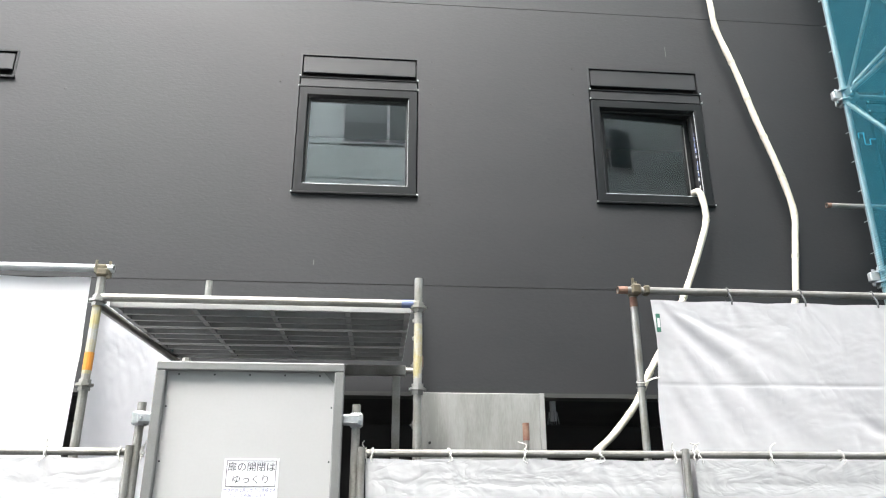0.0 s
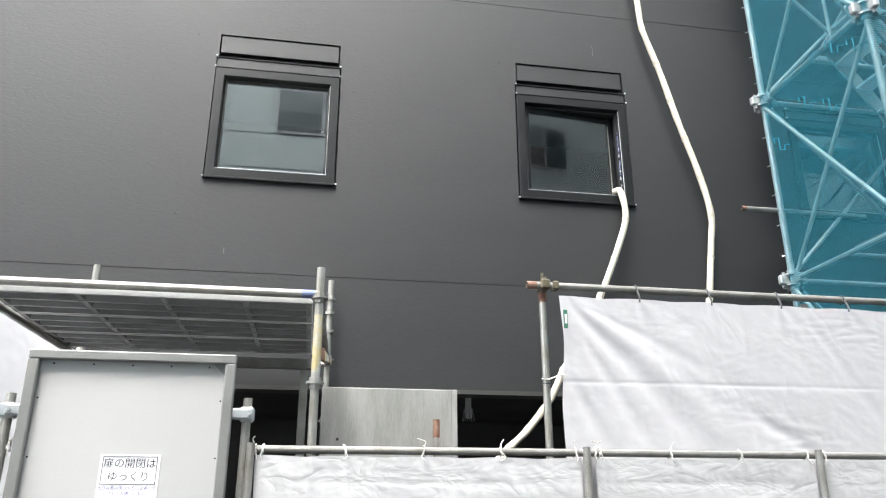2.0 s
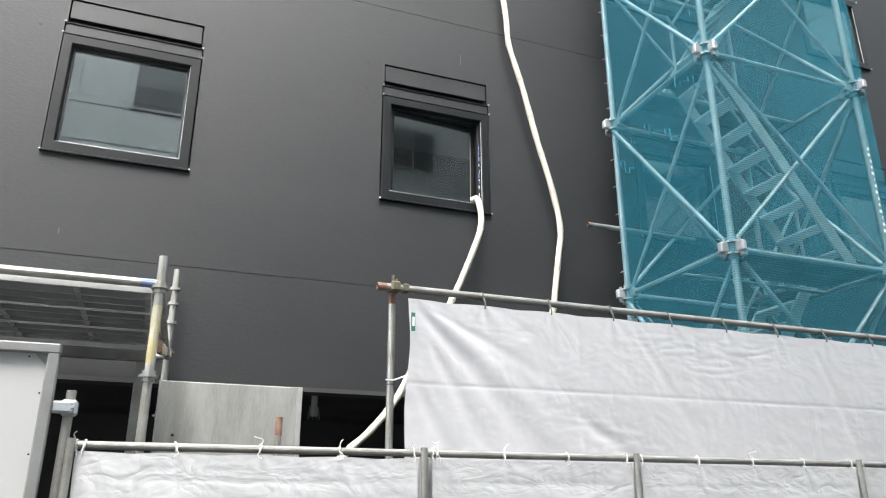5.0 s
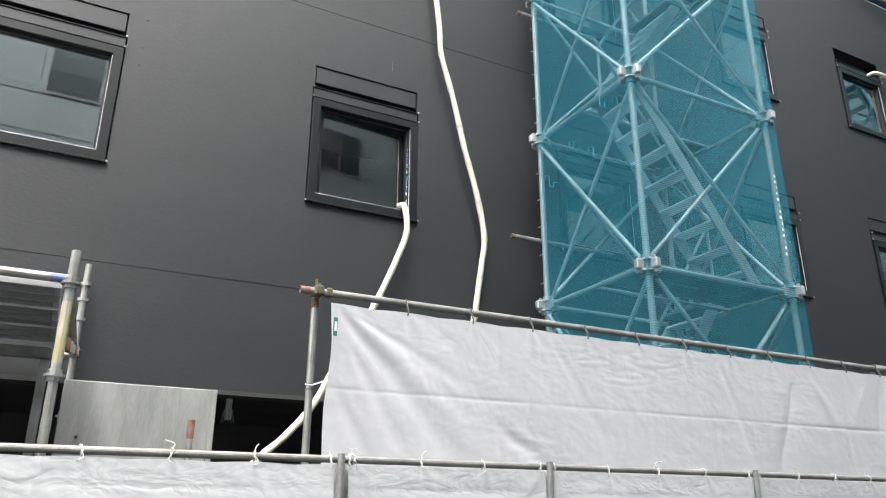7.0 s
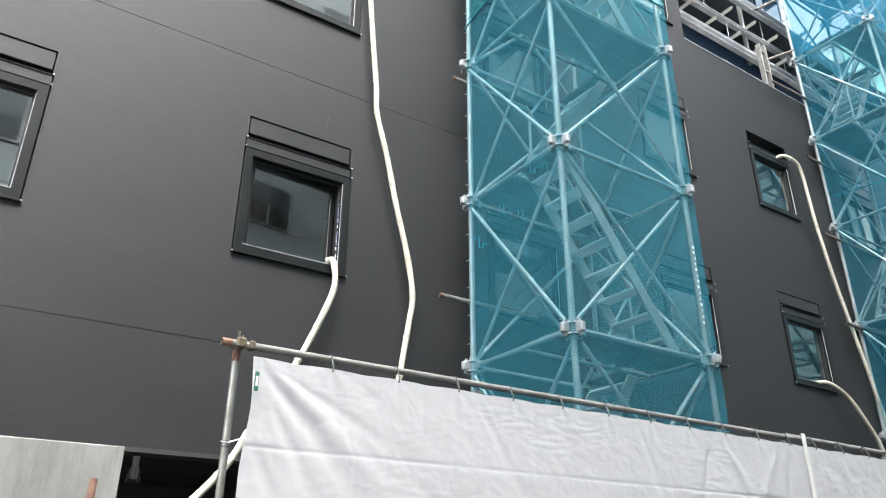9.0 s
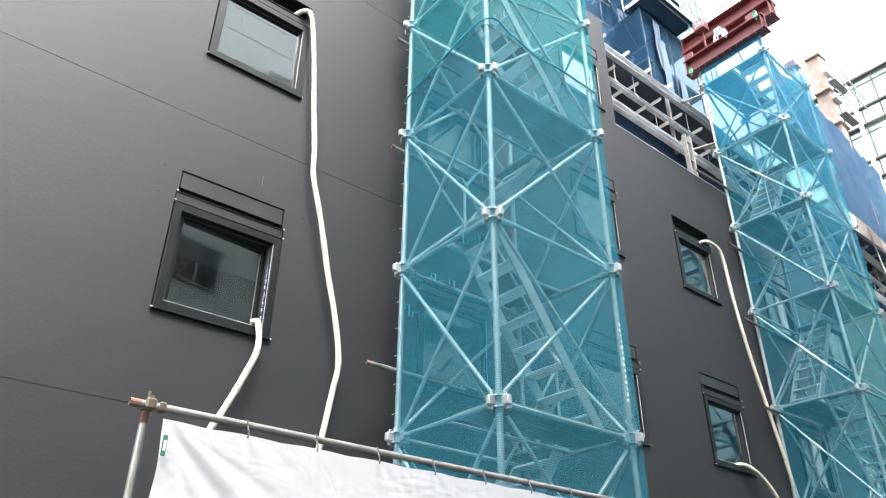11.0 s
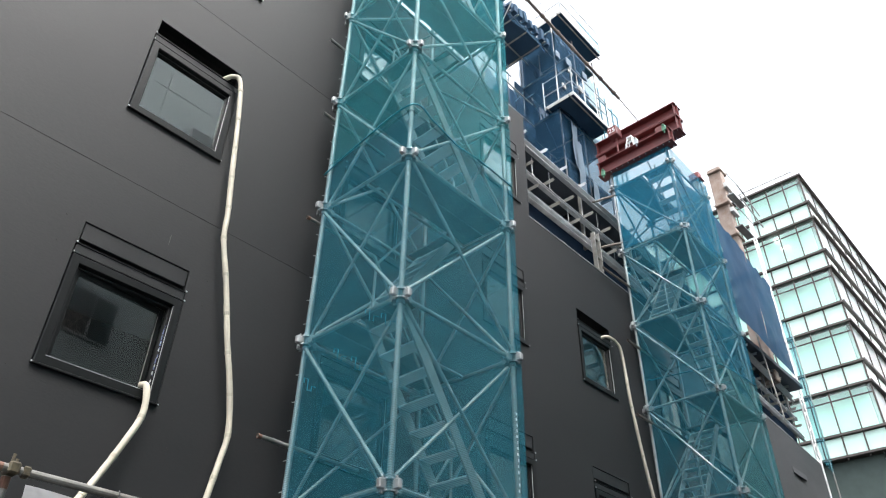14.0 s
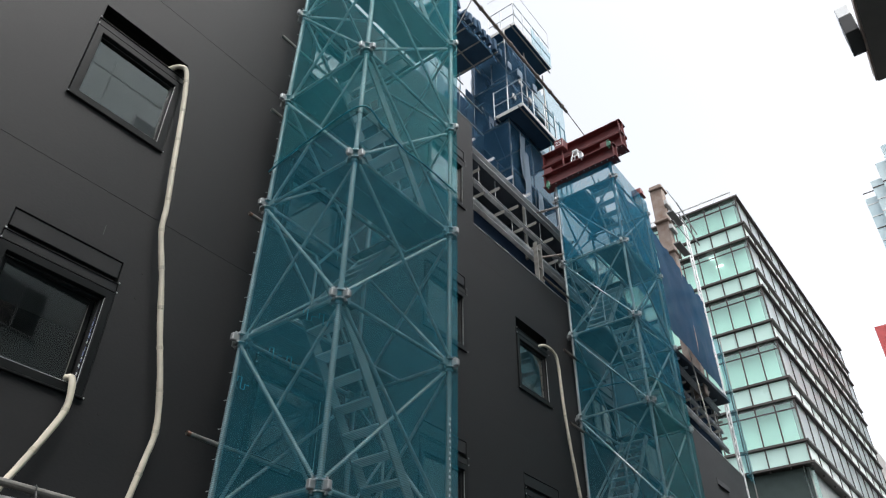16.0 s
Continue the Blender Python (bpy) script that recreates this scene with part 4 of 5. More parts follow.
def tower(X, Y, z_first, n, net, label, top_extra, seam_z, low=1, off=(0.072, 0.072, 0.072), end_net=None):
    """n levels from z_first up; posts at the four corners, ledgers, cross braces, decks, stairs and nets."""
    th = thing("stair_tower", label, "scaffold tower", (X, Y, 0), "stair towers")
    ztop = z_first + (n - 1) * P + top_extra
    corners = [(X, Y), (X + S1, Y), (X + S1, Y + S2), (X, Y + S2)]
    for cx, cy in corners:
        part("post", pipe((cx, cy, 0.0), (cx, cy, ztop), 0.031, 14, hollow=True), TOWER_STEEL, th)
    levels = [z_first + i * P for i in range(-low, n)]
    sides = [(0, 1), (1, 2), (2, 3), (3, 0)]
    led = [mesh_of("ledger", pipe((0.05, 0, 0), (S1 - 0.05, 0, 0), 0.0243, 10), TOWER_STEEL), mesh_of("ledger", pipe((0.05, 0, 0), (S2 - 0.05, 0, 0), 0.0243, 10), TOWER_STEEL)]
    brc = []
    for L in (S1, S2):
        for s in (0, 1):
            brc.append(mesh_of("brace", pipe((0.06, 0, 0.09 if s == 0 else P - 0.12), (L - 0.06, 0, P - 0.12 if s == 0 else 0.09), 0.0213, 10), TOWER_STEEL))
    for li, z in enumerate(levels):
        for cx, cy in corners:
            cp = instance("coupler", COUPLER, th, Matrix.Translation((cx, cy, z)))
            for k_ in range(4):
                w_ = new("wedge_clamp", WEDGE)
                w_.parent = cp
                w_.matrix_basis = Matrix.Rotation(k_ * math.pi / 2, 4, "Z")
        for si, (a, b) in enumerate(sides):
            ax, ay = corners[a]
            bx_, by = corners[b]
            ang = math.atan2(by - ay, bx_ - ax)
            m = Matrix.Translation((ax, ay, z)) @ Matrix.Rotation(ang, 4, "Z")
            instance("ledger", led[si % 2], th, m)
            if li < len(levels) - 1:
                inn = Matrix.Translation((0, 0.03, 0))
                instance("brace", brc[(si % 2) * 2], th, m @ inn)
                instance("brace", brc[(si % 2) * 2 + 1], th, m @ Matrix.Translation((0, -0.03, 0)))
        # one lane fully decked, a landing at one end of the other; the flights zigzag between them
        west = (li - low) % 2 == 1
        front, back = (Y + 0.045, Y + 0.375, Y + 0.705), (Y + 0.8, Y + 1.125, Y + S2 - 0.05)
        full, land = (back, front) if west else (front, back)
        xl0, xl1 = (X + 0.04, X + 0.3) if west else (X + S1 - 0.36, X + S1 - 0.04)
        for lane, xa, xb in ((full, X + 0.04, X + S1 - 0.04), (land, xl0, xl1)):
            for ya, yb in zip(lane, lane[1:]):
                part("deck_plank", boxed((xa, ya + 0.004, z + 0.026), (xb, yb - 0.004, z + 0.06), 0.004), DECK, th)
        part("inner_ledger", pipe((X + 0.04, Y + 0.752, z + 0.0), (X + S1 - 0.04, Y + 0.752, z), 0.0213, 10), TOWER_STEEL, th)
        if li < len(levels) - 1:
            fl = new("stair_flight")
            fl.parent = th
            fl.location = -th.location
            if west:
                y0, y1, xa, xb = Y + 0.84, Y + S2 - 0.13, X + 0.36, X + S1 - 0.16
            else:
                y0, y1, xa, xb = Y + 0.13, Y + 0.66, X + 1.52, X + 0.16
            mm = Matrix.Translation((xa, 0, z + 0.05)) @ Matrix.Rotation(-math.atan2(P, xb - xa), 4, "Y")
            for yy in (y0, y1):
                part("stringer", boxed((0, yy - 0.014, -0.065), (math.hypot(P, xb - xa), yy + 0.014, 0.065), 0.004, mm), TOWER_STEEL, fl)
            for i in range(8):
                f = (i + 0.6) / 8.2
                xt, zt_ = xa + (xb - xa) * f, z + 0.05 + P * f
                part("tread", boxed((xt - 0.085, y0 + 0.016, zt_ - 0.014), (xt + 0.085, y1 - 0.016, zt_ + 0.01), 0.004), PALE_TREAD, fl)
            hr = bmesh.new()
            yh = y1 if not west else y0
            add_pipe(hr, (xa, yh, z + 0.95), (xb, yh, z + P + 0.9), 0.016, 8)
            add_pipe(hr, (xa, yh, z + 0.05), (xa, yh, z + 0.95), 0.016, 8)
            part("handrail", hr, TOWER_STEEL, fl)
    z0n, z1n = 0.3, ztop - 0.1
    for i, (a, b, out) in enumerate((((X, Y, 0), (X + S1, Y, 0), (0, -1, 0)), ((X, Y + S2, 0), (X, Y, 0), (-1, 0, 0)), ((X + S1, Y, 0), (X + S1, Y + S2, 0), (1, 0, 0)))):
        bands = [(z0n, seam_z, net[0]), (seam_z - 0.04, z1n, net[1])]
        if len(net) == 3:
            bands = [(z0n, seam_z, net[0]), (seam_z - 0.04, z1n - 2.3, net[1]), (z1n - 2.34, z1n, net[2])]
        for za, zb, mat_ in bands:
            if end_net and i == 1 and zb < z1n:
                mat_ = end_net
            part("safety_net", net_sheet(a, b, za, zb, out, X + i, off[i]), mat_, th, "taut woven safety net", smooth=True)
    lace = mesh_of("lacing_cord", pipe((-0.03, 0, 0), (0.03, 0, 0.03), 0.004, 5), BRIGHT)
    for i in range(int((ztop - 1) / 0.32)):
        instance("lacing_cord", lace, th, Matrix.Translation((X - 0.035, Y + S2 + 0.01, 1 + i * 0.32)))
    return th


T1 = tower(4.358, 4.725, 3.646, 7, (NET, NET_UP), "galvanised stair tower wrapped in teal safety net beside the facade", 0.5, 8.2)
T2 = tower(13.0, 4.97, 3.84, 6, (NET_UP, NET_BLUE, NET_DENSE), "galvanised stair tower in blue safety net carrying red beams", 0.55, 8.4, off=(0.072, 0.06, 0.072), end_net=NET_THIN)
part("safety_net", net_sheet((13.0 + S1, 4.97 + S2, 0), (13.0, 4.97 + S2, 0), 11.9, 13.95, (0, 1, 0), 31.0, -0.05), NET_BLUE, T2, "taut woven safety net", smooth=True)
# cord along the net's seam, tie pipes to the wall and zigzag repairs
t2_seam = spline([(13.06, 6.4, 8.36), (13.07, 5.7, 8.3), (13.06, 5.0, 8.24), (13.05, 4.89, 8.24), (13.9, 4.885, 8.36), (14.86, 4.885, 8.43)], 10)
part("seam_cord", sweep(t2_seam, 0.012, 6, 0.4), TEAL_CORD, T2, "dark laced seam cord", smooth=True)
seam = spline([(4.27, 6.24, 8.05), (4.27, 5.5, 8.2), (4.275, 4.65, 8.26), (4.66, 4.63, 8.25), (5.1, 4.63, 8.16), (5.5, 4.63, 8.2), (6.22, 4.635, 8.2)], 10)
part("seam_cord", sweep(seam, 0.012, 6, 0.4), TEAL_CORD, T1, "dark laced seam cord", smooth=True)
for k_, (tx, tz) in enumerate(((3.95, 4.37), (4.13, 7.27), (4.13, 9.12), (4.05, 10.63))):
    part("tie_pipe", pipe((tx, 6.26, tz), (5.3, 6.26, tz), 0.0243, 12, hollow=True), GALV_DULL, T1, "short projecting tie pipe")
    if k_ < 2:
        part("rusty_end", pipe((tx - 0.002, 6.26, tz), (tx + 0.04, 6.26, tz), 0.0252, 12, hollow=True), RUST, T1)
for tx, tz in ((12.44, 9.05), (12.39, 7.4), (12.5, 5.7)):
    part("tie_pipe", pipe((tx, 6.42, tz), (14.3, 6.42, tz), 0.03, 12, hollow=True), DARK_PIPE, T2, "short weathered tie pipe")
for ta, tb in (((13.05, 6.38, 13.36), (12.62, 7.05, 13.14)), ((13.2, 6.42, 10.6), (11.95, 6.5, 10.66)), ((13.05, 6.4, 11.9), (12.6, 7.0, 11.75))):
    part("tie_pipe", pipe(ta, tb, 0.028, 12, hollow=True), DARK_PIPE, T2, "short weathered tie pipe")
for k_, (zx, zy, zz) in enumerate(((4.27, 6.05, 5.0), (4.27, 5.6, 5.2), (4.27, 5.3, 5.0), (4.27, 5.15, 5.5), (4.27, 4.9, 5.35))):
    pts = [Vector((zx, zy - 0.07 * (i // 2) + (0.0 if i % 2 else 0.0), zz + (0.09 if (i % 4) in (1, 2) else 0) - 0.035 * i)) for i in range(7)]
    part("mending_stitch", sweep(pts, 0.006, 5), TEAL_CORD, T1, "teal zigzag mending stitch")
for i in range(14):
    part("printed_mark", boxed((6.095 + 0.008 * (i % 3), 4.64, 4.0 + i * 0.065), (6.118 + 0.006 * (i % 2), 4.642, 4.03 + i * 0.065)), PAPER, T1, "white printed bars on the net")

# ---- steel work in the gap of the facade ----
frame_th = thing("steel_frame", "galvanised light-steel framing along the unclad storey", "steel frame", (9.6, 7.0, 10.6))


def bent_y(x, y):
    return y + max(0, x - XB) * BEND


def run_beam(name, x0, x1, y, z, w, h, mat, parent, label=""):
    """A channel section that follows the wall."""
    bm = bmesh.new()
    for a, b in ((x0, XB), (XB, x1)):
        if b <= a:
            continue
        ya, yb = bent_y(a, y), bent_y(b, y)
        m = Matrix.Translation((a, ya, z)) @ Matrix.Rotation(math.atan2(yb - ya, b - a), 4, "Z")
        L = math.hypot(b - a, yb - ya)
        add_box(bm, (0, 0, 0), (L, 0.012, h), 0, m)
        add_box(bm, (0, -w, 0), (L, 0, 0.012), 0, m)
        add_box(bm, (0, -w, h - 0.012), (L, 0, h), 0, m)
    return part(name, bm, mat, parent, label)


for z, h in ((13.0, 0.2), (12.3, 0.09), (11.72, 0.1), (11.52, 0.14)):
    run_beam("channel_beam", 9.46, 27, 6.95 if h > 0.12 else 7.03, z, 0.1, h, ZINC, frame_th)
for i in range(22):
    for q, z in enumerate((13.2, 12.4, 11.84)):
        x = 9.7 + i * 0.78 + 0.16 * q
        y_ = bent_y(x, 6.72)
        bk = bmesh.new()
        add_box(bk, (x, y_, z), (x + 0.008, y_ + 0.36, z + 0.09))
        add_box(bk, (x + 0.008, y_, z + 0.082), (x + 0.07, y_ + 0.36, z + 0.09))
        part("bracket", bk, GALV_DULL if q else ZINC, frame_th)
for i in range(9):
    x = 9.9 + i * 2.4
    part("stud", boxed((x, bent_y(x, 7.05), 11.62), (x + 0.07, bent_y(x, 7.12), 13.6), 0.004), GALV_DULL, frame_th)
for i in range(26):
    x = 9.6 + i * 0.66
    zh = 13.0 if i % 3 else 12.3
    part("hanger_rod", pipe((x, bent_y(x, 7.0), zh - 0.55), (x, bent_y(x, 7.0), zh), 0.009, 6), GALV, frame_th)
    part("clip_plate", boxed((x - 0.05, bent_y(x, 6.98), zh - 0.6), (x + 0.05, bent_y(x, 7.01), zh - 0.5), 0.004), ZINC if i % 2 else DECK, frame_th)
for i in range(5):
    x = 10.6 + i * 3.1
    part("bolt_box", boxed((x, bent_y(x, 6.62), 10.636), (x + 0.16, bent_y(x, 6.74), 10.7), 0.006), ZINC, frame_th, "small pale fixing on the wall top")
for px_, dx_ in ((12.02, 0.0), (17.9, 0.0)):
    pb = bmesh.new()
    y_ = bent_y(px_, 6.64)
    for q in (0.0, 0.2):
        add_box(pb, (px_ + q, y_, 10.64), (px_ + q + 0.03, y_ + 0.1, 11.75), 0.004)
    for z in (10.64, 11.1, 11.6):
        add_box(pb, (px_ + 0.03, y_ + 0.03, z), (px_ + 0.2, y_ + 0.08, z + 0.03))
    add_box(pb, (px_ - 0.08, y_ - 0.03, 10.636), (px_ + 0.34, y_ + 0.2, 10.65))
    part("splice_post", pb, GALV_DULL, frame_th, "short twin post on the wall top")
fl_ = bmesh.new()
add_box(fl_, (9.45, 6.59, 10.622), (XB, 6.84, 10.634))
part("sill_flashing", fl_, ZINC, frame_th, "pale metal flashing on the wall top")
m_ = Matrix.Translation((XB, 6.59, 10.622)) @ Matrix.Rotation(math.atan(BEND), 4, "Z")
part("sill_flashing", boxed((0, 0, 0), (13.6, 0.25, 0.012), m=m_), ZINC, frame_th)
# slab underside coloured dark: the opening's shade is in its colour
part("floor_edge", boxed((9.46, 7.2, 13.4), (27, 9.5, 13.55)), material("dark_deck_underside", (0.06, 0.07, 0.085), 0.8, second=(0.035, 0.045, 0.06)), frame_th, "floor edge coloured dark like the shaded opening")
# added sheet whose dark blue stands for the shaded void
void_th = thing("inner_glazing", "dark blue sheet standing for the shaded void behind the framing", "wall", (12, 8, 10.6), kind="structure")
part("film", boxed((9.46, 7.9, 10.6), (27, 8.0, 13.3)), material("dark_blue_void", (0.02, 0.032, 0.055), 0.95, scale=2, Specular_IOR_Level=0.0), void_th)

# ---- red beams and gear on the second tower ----
def h_beam(name, y0, y1, x, z, w, h, label):
    th = thing(name, label, "steel beam", (x, y0, z), "red beams")
    part("web", boxed((x - 0.012, y0, z + 0.02), (x + 0.012, y1, z + h - 0.02)), RED_STEEL, th)
    for nm, a, b in (("flange", z, z + 0.022), ("flange", z + h - 0.022, z + h)):
        part(nm, boxed((x - w / 2, y0, a), (x + w / 2, y1, b)), RED_STEEL, th)
    # holes are white discs, daylight through the flange put into their colour
    holes = mesh_of("bolt_hole", pipe((0, 0, -0.002), (0, 0, 0.003), 0.014, 8), PAPER)
    for i in range(int((y1 - y0) / 0.16)):
        for s in (-0.35, 0.35):
            instance("bolt_hole", holes, th, Matrix.Translation((x + s * w, y0 + 0.08 + 0.16 * i, z + h + 0.001)))
            instance("bolt_hole", holes, th, Matrix.Translation((x + s * w, y0 + 0.08 + 0.16 * i, z - 0.001)))
    for i in range(2):
        y = y0 + 0.05 + (y1 - y0 - 0.1) * i
        part("stiffener", boxed((x - w / 2 + 0.01, y - 0.006, z + 0.022), (x + w / 2 - 0.01, y + 0.006, z + h - 0.022)), RED_STEEL, th)
    return th


h_beam("red_beam", 4.72, 6.75, 12.95, 13.98, 0.3, 0.42, "red-oxide steel beam with bolt holes on the tower")
h_beam("red_beam", 4.62, 6.95, 13.4, 14.62, 0.36, 0.46, "red-oxide steel beam with bolt holes over the tower")
h_beam("red_beam", 4.62, 6.95, 13.4, 15.1, 0.36, 0.42, "red-oxide steel beam stacked on another beam")
gear = thing("lifting_shackle", "small steel shackle and chain on the red beam", "shackle", (13.4, 4.9, 15.52))
ring = [Vector((13.4, 4.9 + 0.09 * math.cos(a), 15.62 + 0.09 * math.sin(a))) for a in [i * math.pi / 6 for i in range(13)]]
part("ring", sweep(ring, 0.014, 6), GALV, gear, smooth=True)
part("pin_block", boxed((13.34, 4.84, 15.521), (13.46, 4.96, 15.56), 0.008), GALV_DULL, gear)
part("chain", pipe((13.4, 4.99, 15.6), (13.4, 5.2, 15.53), 0.014, 6), GALV_DULL, gear)
pack = thing("beam_packers", "red steel packing blocks between the beams", "packing", (13.2, 5.5, 14.4))
for y in (5.0, 6.6):
    part("packer", boxed((12.85, y - 0.1, 14.41), (13.5, y + 0.1, 14.61), 0.01), RED_STEEL, pack)
box25 = thing("counterweight", "small red steel weight box with painted number", "weight", (12.85, 6.15, 14.9))
part("weight_block", boxed((12.72, 6.02, 14.98), (13.0, 6.28, 15.28), 0.015), RED_STEEL, box25)
part("weight_stand", boxed((12.86, 6.12, 14.41), (12.9, 6.16, 14.97), 0.005), RED_STEEL, box25)
t25 = lettering("25", 0, 0, 0.2, PAPER, box25, 0)
t25.location = Vector((12.715, 6.15, 15.13)) - box25.location
t25.rotation_euler = (math.pi / 2, 0, -math.pi / 2)
jack = thing("white_jack", "white screw jack standing on the red beam", "jack", (12.95, 5.75, 14.4))
jb = bmesh.new()
for dx in (-1, 1):
    for dy in (-1, 1):
        add_pipe(jb, (12.95 + 0.1 * dx, 5.8 + 0.12 * dy, 14.41), (12.95 + 0.05 * dx, 5.8 + 0.06 * dy, 14.78), 0.017, 8)
for dy in (-1, 1):
    add_pipe(jb, (12.87, 5.8 + 0.11 * dy, 14.6), (13.03, 5.8 + 0.11 * dy, 14.6), 0.016, 8)
add_pipe(jb, (12.87, 5.69, 14.6), (12.87, 5.91, 14.6), 0.016, 8)
add_box(jb, (12.83, 5.6, 14.405), (13.07, 6.0, 14.43), 0.004)
add_box(jb, (12.87, 5.72, 14.77), (13.03, 5.88, 14.83), 0.01)
part("jack_frame", jb, WHITE_METAL, jack)
for y, z, c in ((6.6, 14.0, 1), (5.6, 14.45, 0), (4.85, 14.42, 1)):
    g = thing("beam_clamp", "green painted beam clamp gripping the red beam", "clamp", (12.82, y, z), "beam clamps")
    gb = bmesh.new()
    add_box(gb, (12.78, y - 0.05, z - 0.08), (12.84, y + 0.05, z + 0.08), 0.01)
    add_pipe(gb, (12.81, y, z - 0.15), (12.81, y, z + 0.15), 0.014, 8)
    add_box(gb, (12.76, y - 0.03, z + 0.08), (12.9, y + 0.03, z + 0.11), 0.005)
    part("clamp_body", gb, material("green_clamp", (0.06, 0.2, 0.12), 0.5) if c else GALV, g)

# ---- upper scaffold behind the parapet, wrapped in dark blue net ----
BLUE_DECK = material("net_wrapped_deck", (0.01, 0.06, 0.095), 0.65, second=(0.016, 0.09, 0.13), scale=1.5)
up = thing("roof_scaffold", "tall roof scaffold wrapped in dark blue net", "scaffold", (13, 9, 13.3))
x_l, x_r, y_f, y_b, z_t = 13.0, 15.4, 7.75, 9.0, 21.4
for cx in (13.0, 14.2, 15.4):
    for cy in (y_f, y_b):
        part("standard", pipe((cx, cy, 13.5), (cx, cy, z_t), 0.0243, 10), GALV_DULL, up)
for z in (13.6, 15.4, 17.2, 19.0, 20.8):
    for cy in (y_f, y_b):
        part("ledger", pipe((x_l, cy, z), (x_r, cy, z), 0.0213, 8), GALV_DULL, up)
    for cx in (13.0, 14.2, 15.4):
        part("transom", pipe((cx, y_f, z), (cx, y_b, z), 0.0213, 8), GALV_DULL, up)
    part("deck", boxed((x_l, y_f, z + 0.03), (x_r, y_b, z + 0.08)), BLUE_DECK, up)


def rect_net(p, u, v, nu, nv, seed, ragged=0.0, slack=0.08):
    """Loose net over a rectangle from p along u and v, with a ragged upper edge."""
    p, u, v = Vector(p), Vector(u), Vector(v)
    nrm = u.cross(v).normalized()
    bm = bmesh.new()
    g_ = []
    for j in range(nv + 1):
        row = []
        for i in range(nu + 1):
            a, b = i / nu, j / nv
            cut = 1 - ragged * max(0, noise.noise(Vector((a * 6 + seed, seed, 0))) + 0.2)
            q = p + u * a + v * (b * cut)
            row.append(bm.verts.new(q + nrm * slack * (noise.noise(q * 0.9 + Vector((seed, 0, 0))) + 0.4 * noise.noise(q * 2.7))))
        g_.append(row)
    for j in range(nv):
        for i in range(nu):
            bm.faces.new((g_[j][i], g_[j][i + 1], g_[j + 1][i + 1], g_[j + 1][i]))
    return bm


DARK_NET = net_material("dark_blue_net", (0.03, 0.09, 0.165), 0.62)
EDGE_NET = net_material("deep_blue_net", (0.004, 0.055, 0.125), 0.97)
part("safety_net", rect_net((x_l - 0.05, y_f - 0.06, 13.3), (2.45, 0, 0), (0, 0, 4.1), 26, 40, 2.0, 0.05, 0.1), DARK_NET, up, smooth=True)
part("safety_net", rect_net((x_l - 0.05, y_f - 0.06, 17.5), (1.7, 0, 0), (0, 0, 3.7), 22, 36, 6.0, 0.35, 0.12), DARK_NET, up, smooth=True)
part("safety_net", rect_net((x_l - 0.06, y_b, 13.3), (0, -1.3, 0), (0, 0, 7.6), 20, 50, 5.0, 0.12, 0.1), DARK_NET, up, smooth=True)
part("safety_net", rect_net((x_r + 0.06, y_f, 13.3), (0, 1.3, 0), (0, 0, 7.8), 20, 50, 8.0, 0.1, 0.1), NET_BLUE, up, smooth=True)
part("safety_net", rect_net((x_l, y_b, 13.3), (2.4, 0, 0), (0, 0, 7.4), 18, 40, 21.0, 0.2, 0.12), DARK_NET, up, smooth=True)
SHEER = net_material("sheer_teal_net", (0.03, 0.24, 0.36), 0.2)
part("sheer_net", rect_net((14.4, 7.2, 15.2), (1.15, 0, 0), (0, 0, 4.6), 14, 40, 4.0, 0.06, 0.04), SHEER, up, "thin pale blue net", smooth=True)
for xx in (14.5, 14.85, 15.2, 15.5):
    part("net_post", pipe((xx, 7.24, 15.2), (xx, 7.24, 19.0 - 0.5 * (xx - 14.5)), 0.018, 8), BLUE_DECK, up)
for zz in (16.3, 17.4, 18.5):
    part("net_rail", pipe((14.4, 7.24, zz), (15.55, 7.24, zz), 0.015, 8), BLUE_DECK, up)
BLUE_BOARD = material("dark_blue_boarding", (0.02, 0.042, 0.075), 0.75, second=(0.035, 0.075, 0.12), scale=1.2, grain=20, Specular_IOR_Level=0.1)
PALE_BLUE = material("faded_blue_panel", (0.045, 0.085, 0.13), 0.6, second=(0.08, 0.12, 0.16), scale=3)
for xa_, xb_, za_, zb_ in ((13.05, 14.15, 13.6, 17.1), (14.25, 15.3, 13.7, 17.1), (13.05, 13.8, 17.4, 18.9), (13.1, 14.0, 19.1, 20.7), (14.1, 14.6, 17.4, 18.3)):
    part("boarding", boxed((xa_, y_f + 1.2, za_), (xb_, y_f + 1.24, zb_), 0.004), BLUE_BOARD, up, "dark blue sheeted backing")
for xa_, za_, zb_ in ((13.15, 15.1, 16.85), (13.32, 14.2, 16.3), (13.95, 13.8, 15.2)):
    part("hanging_sheet", rect_net((xa_, 7.55, za_), (0.34, 0.05, 0), (0.06, 0, zb_ - za_), 5, 14, xa_ * 3, 0.1, 0.06), PALE_BLUE, up, "faded grey-blue hanging sheet", smooth=True)
rs = random.Random(11)
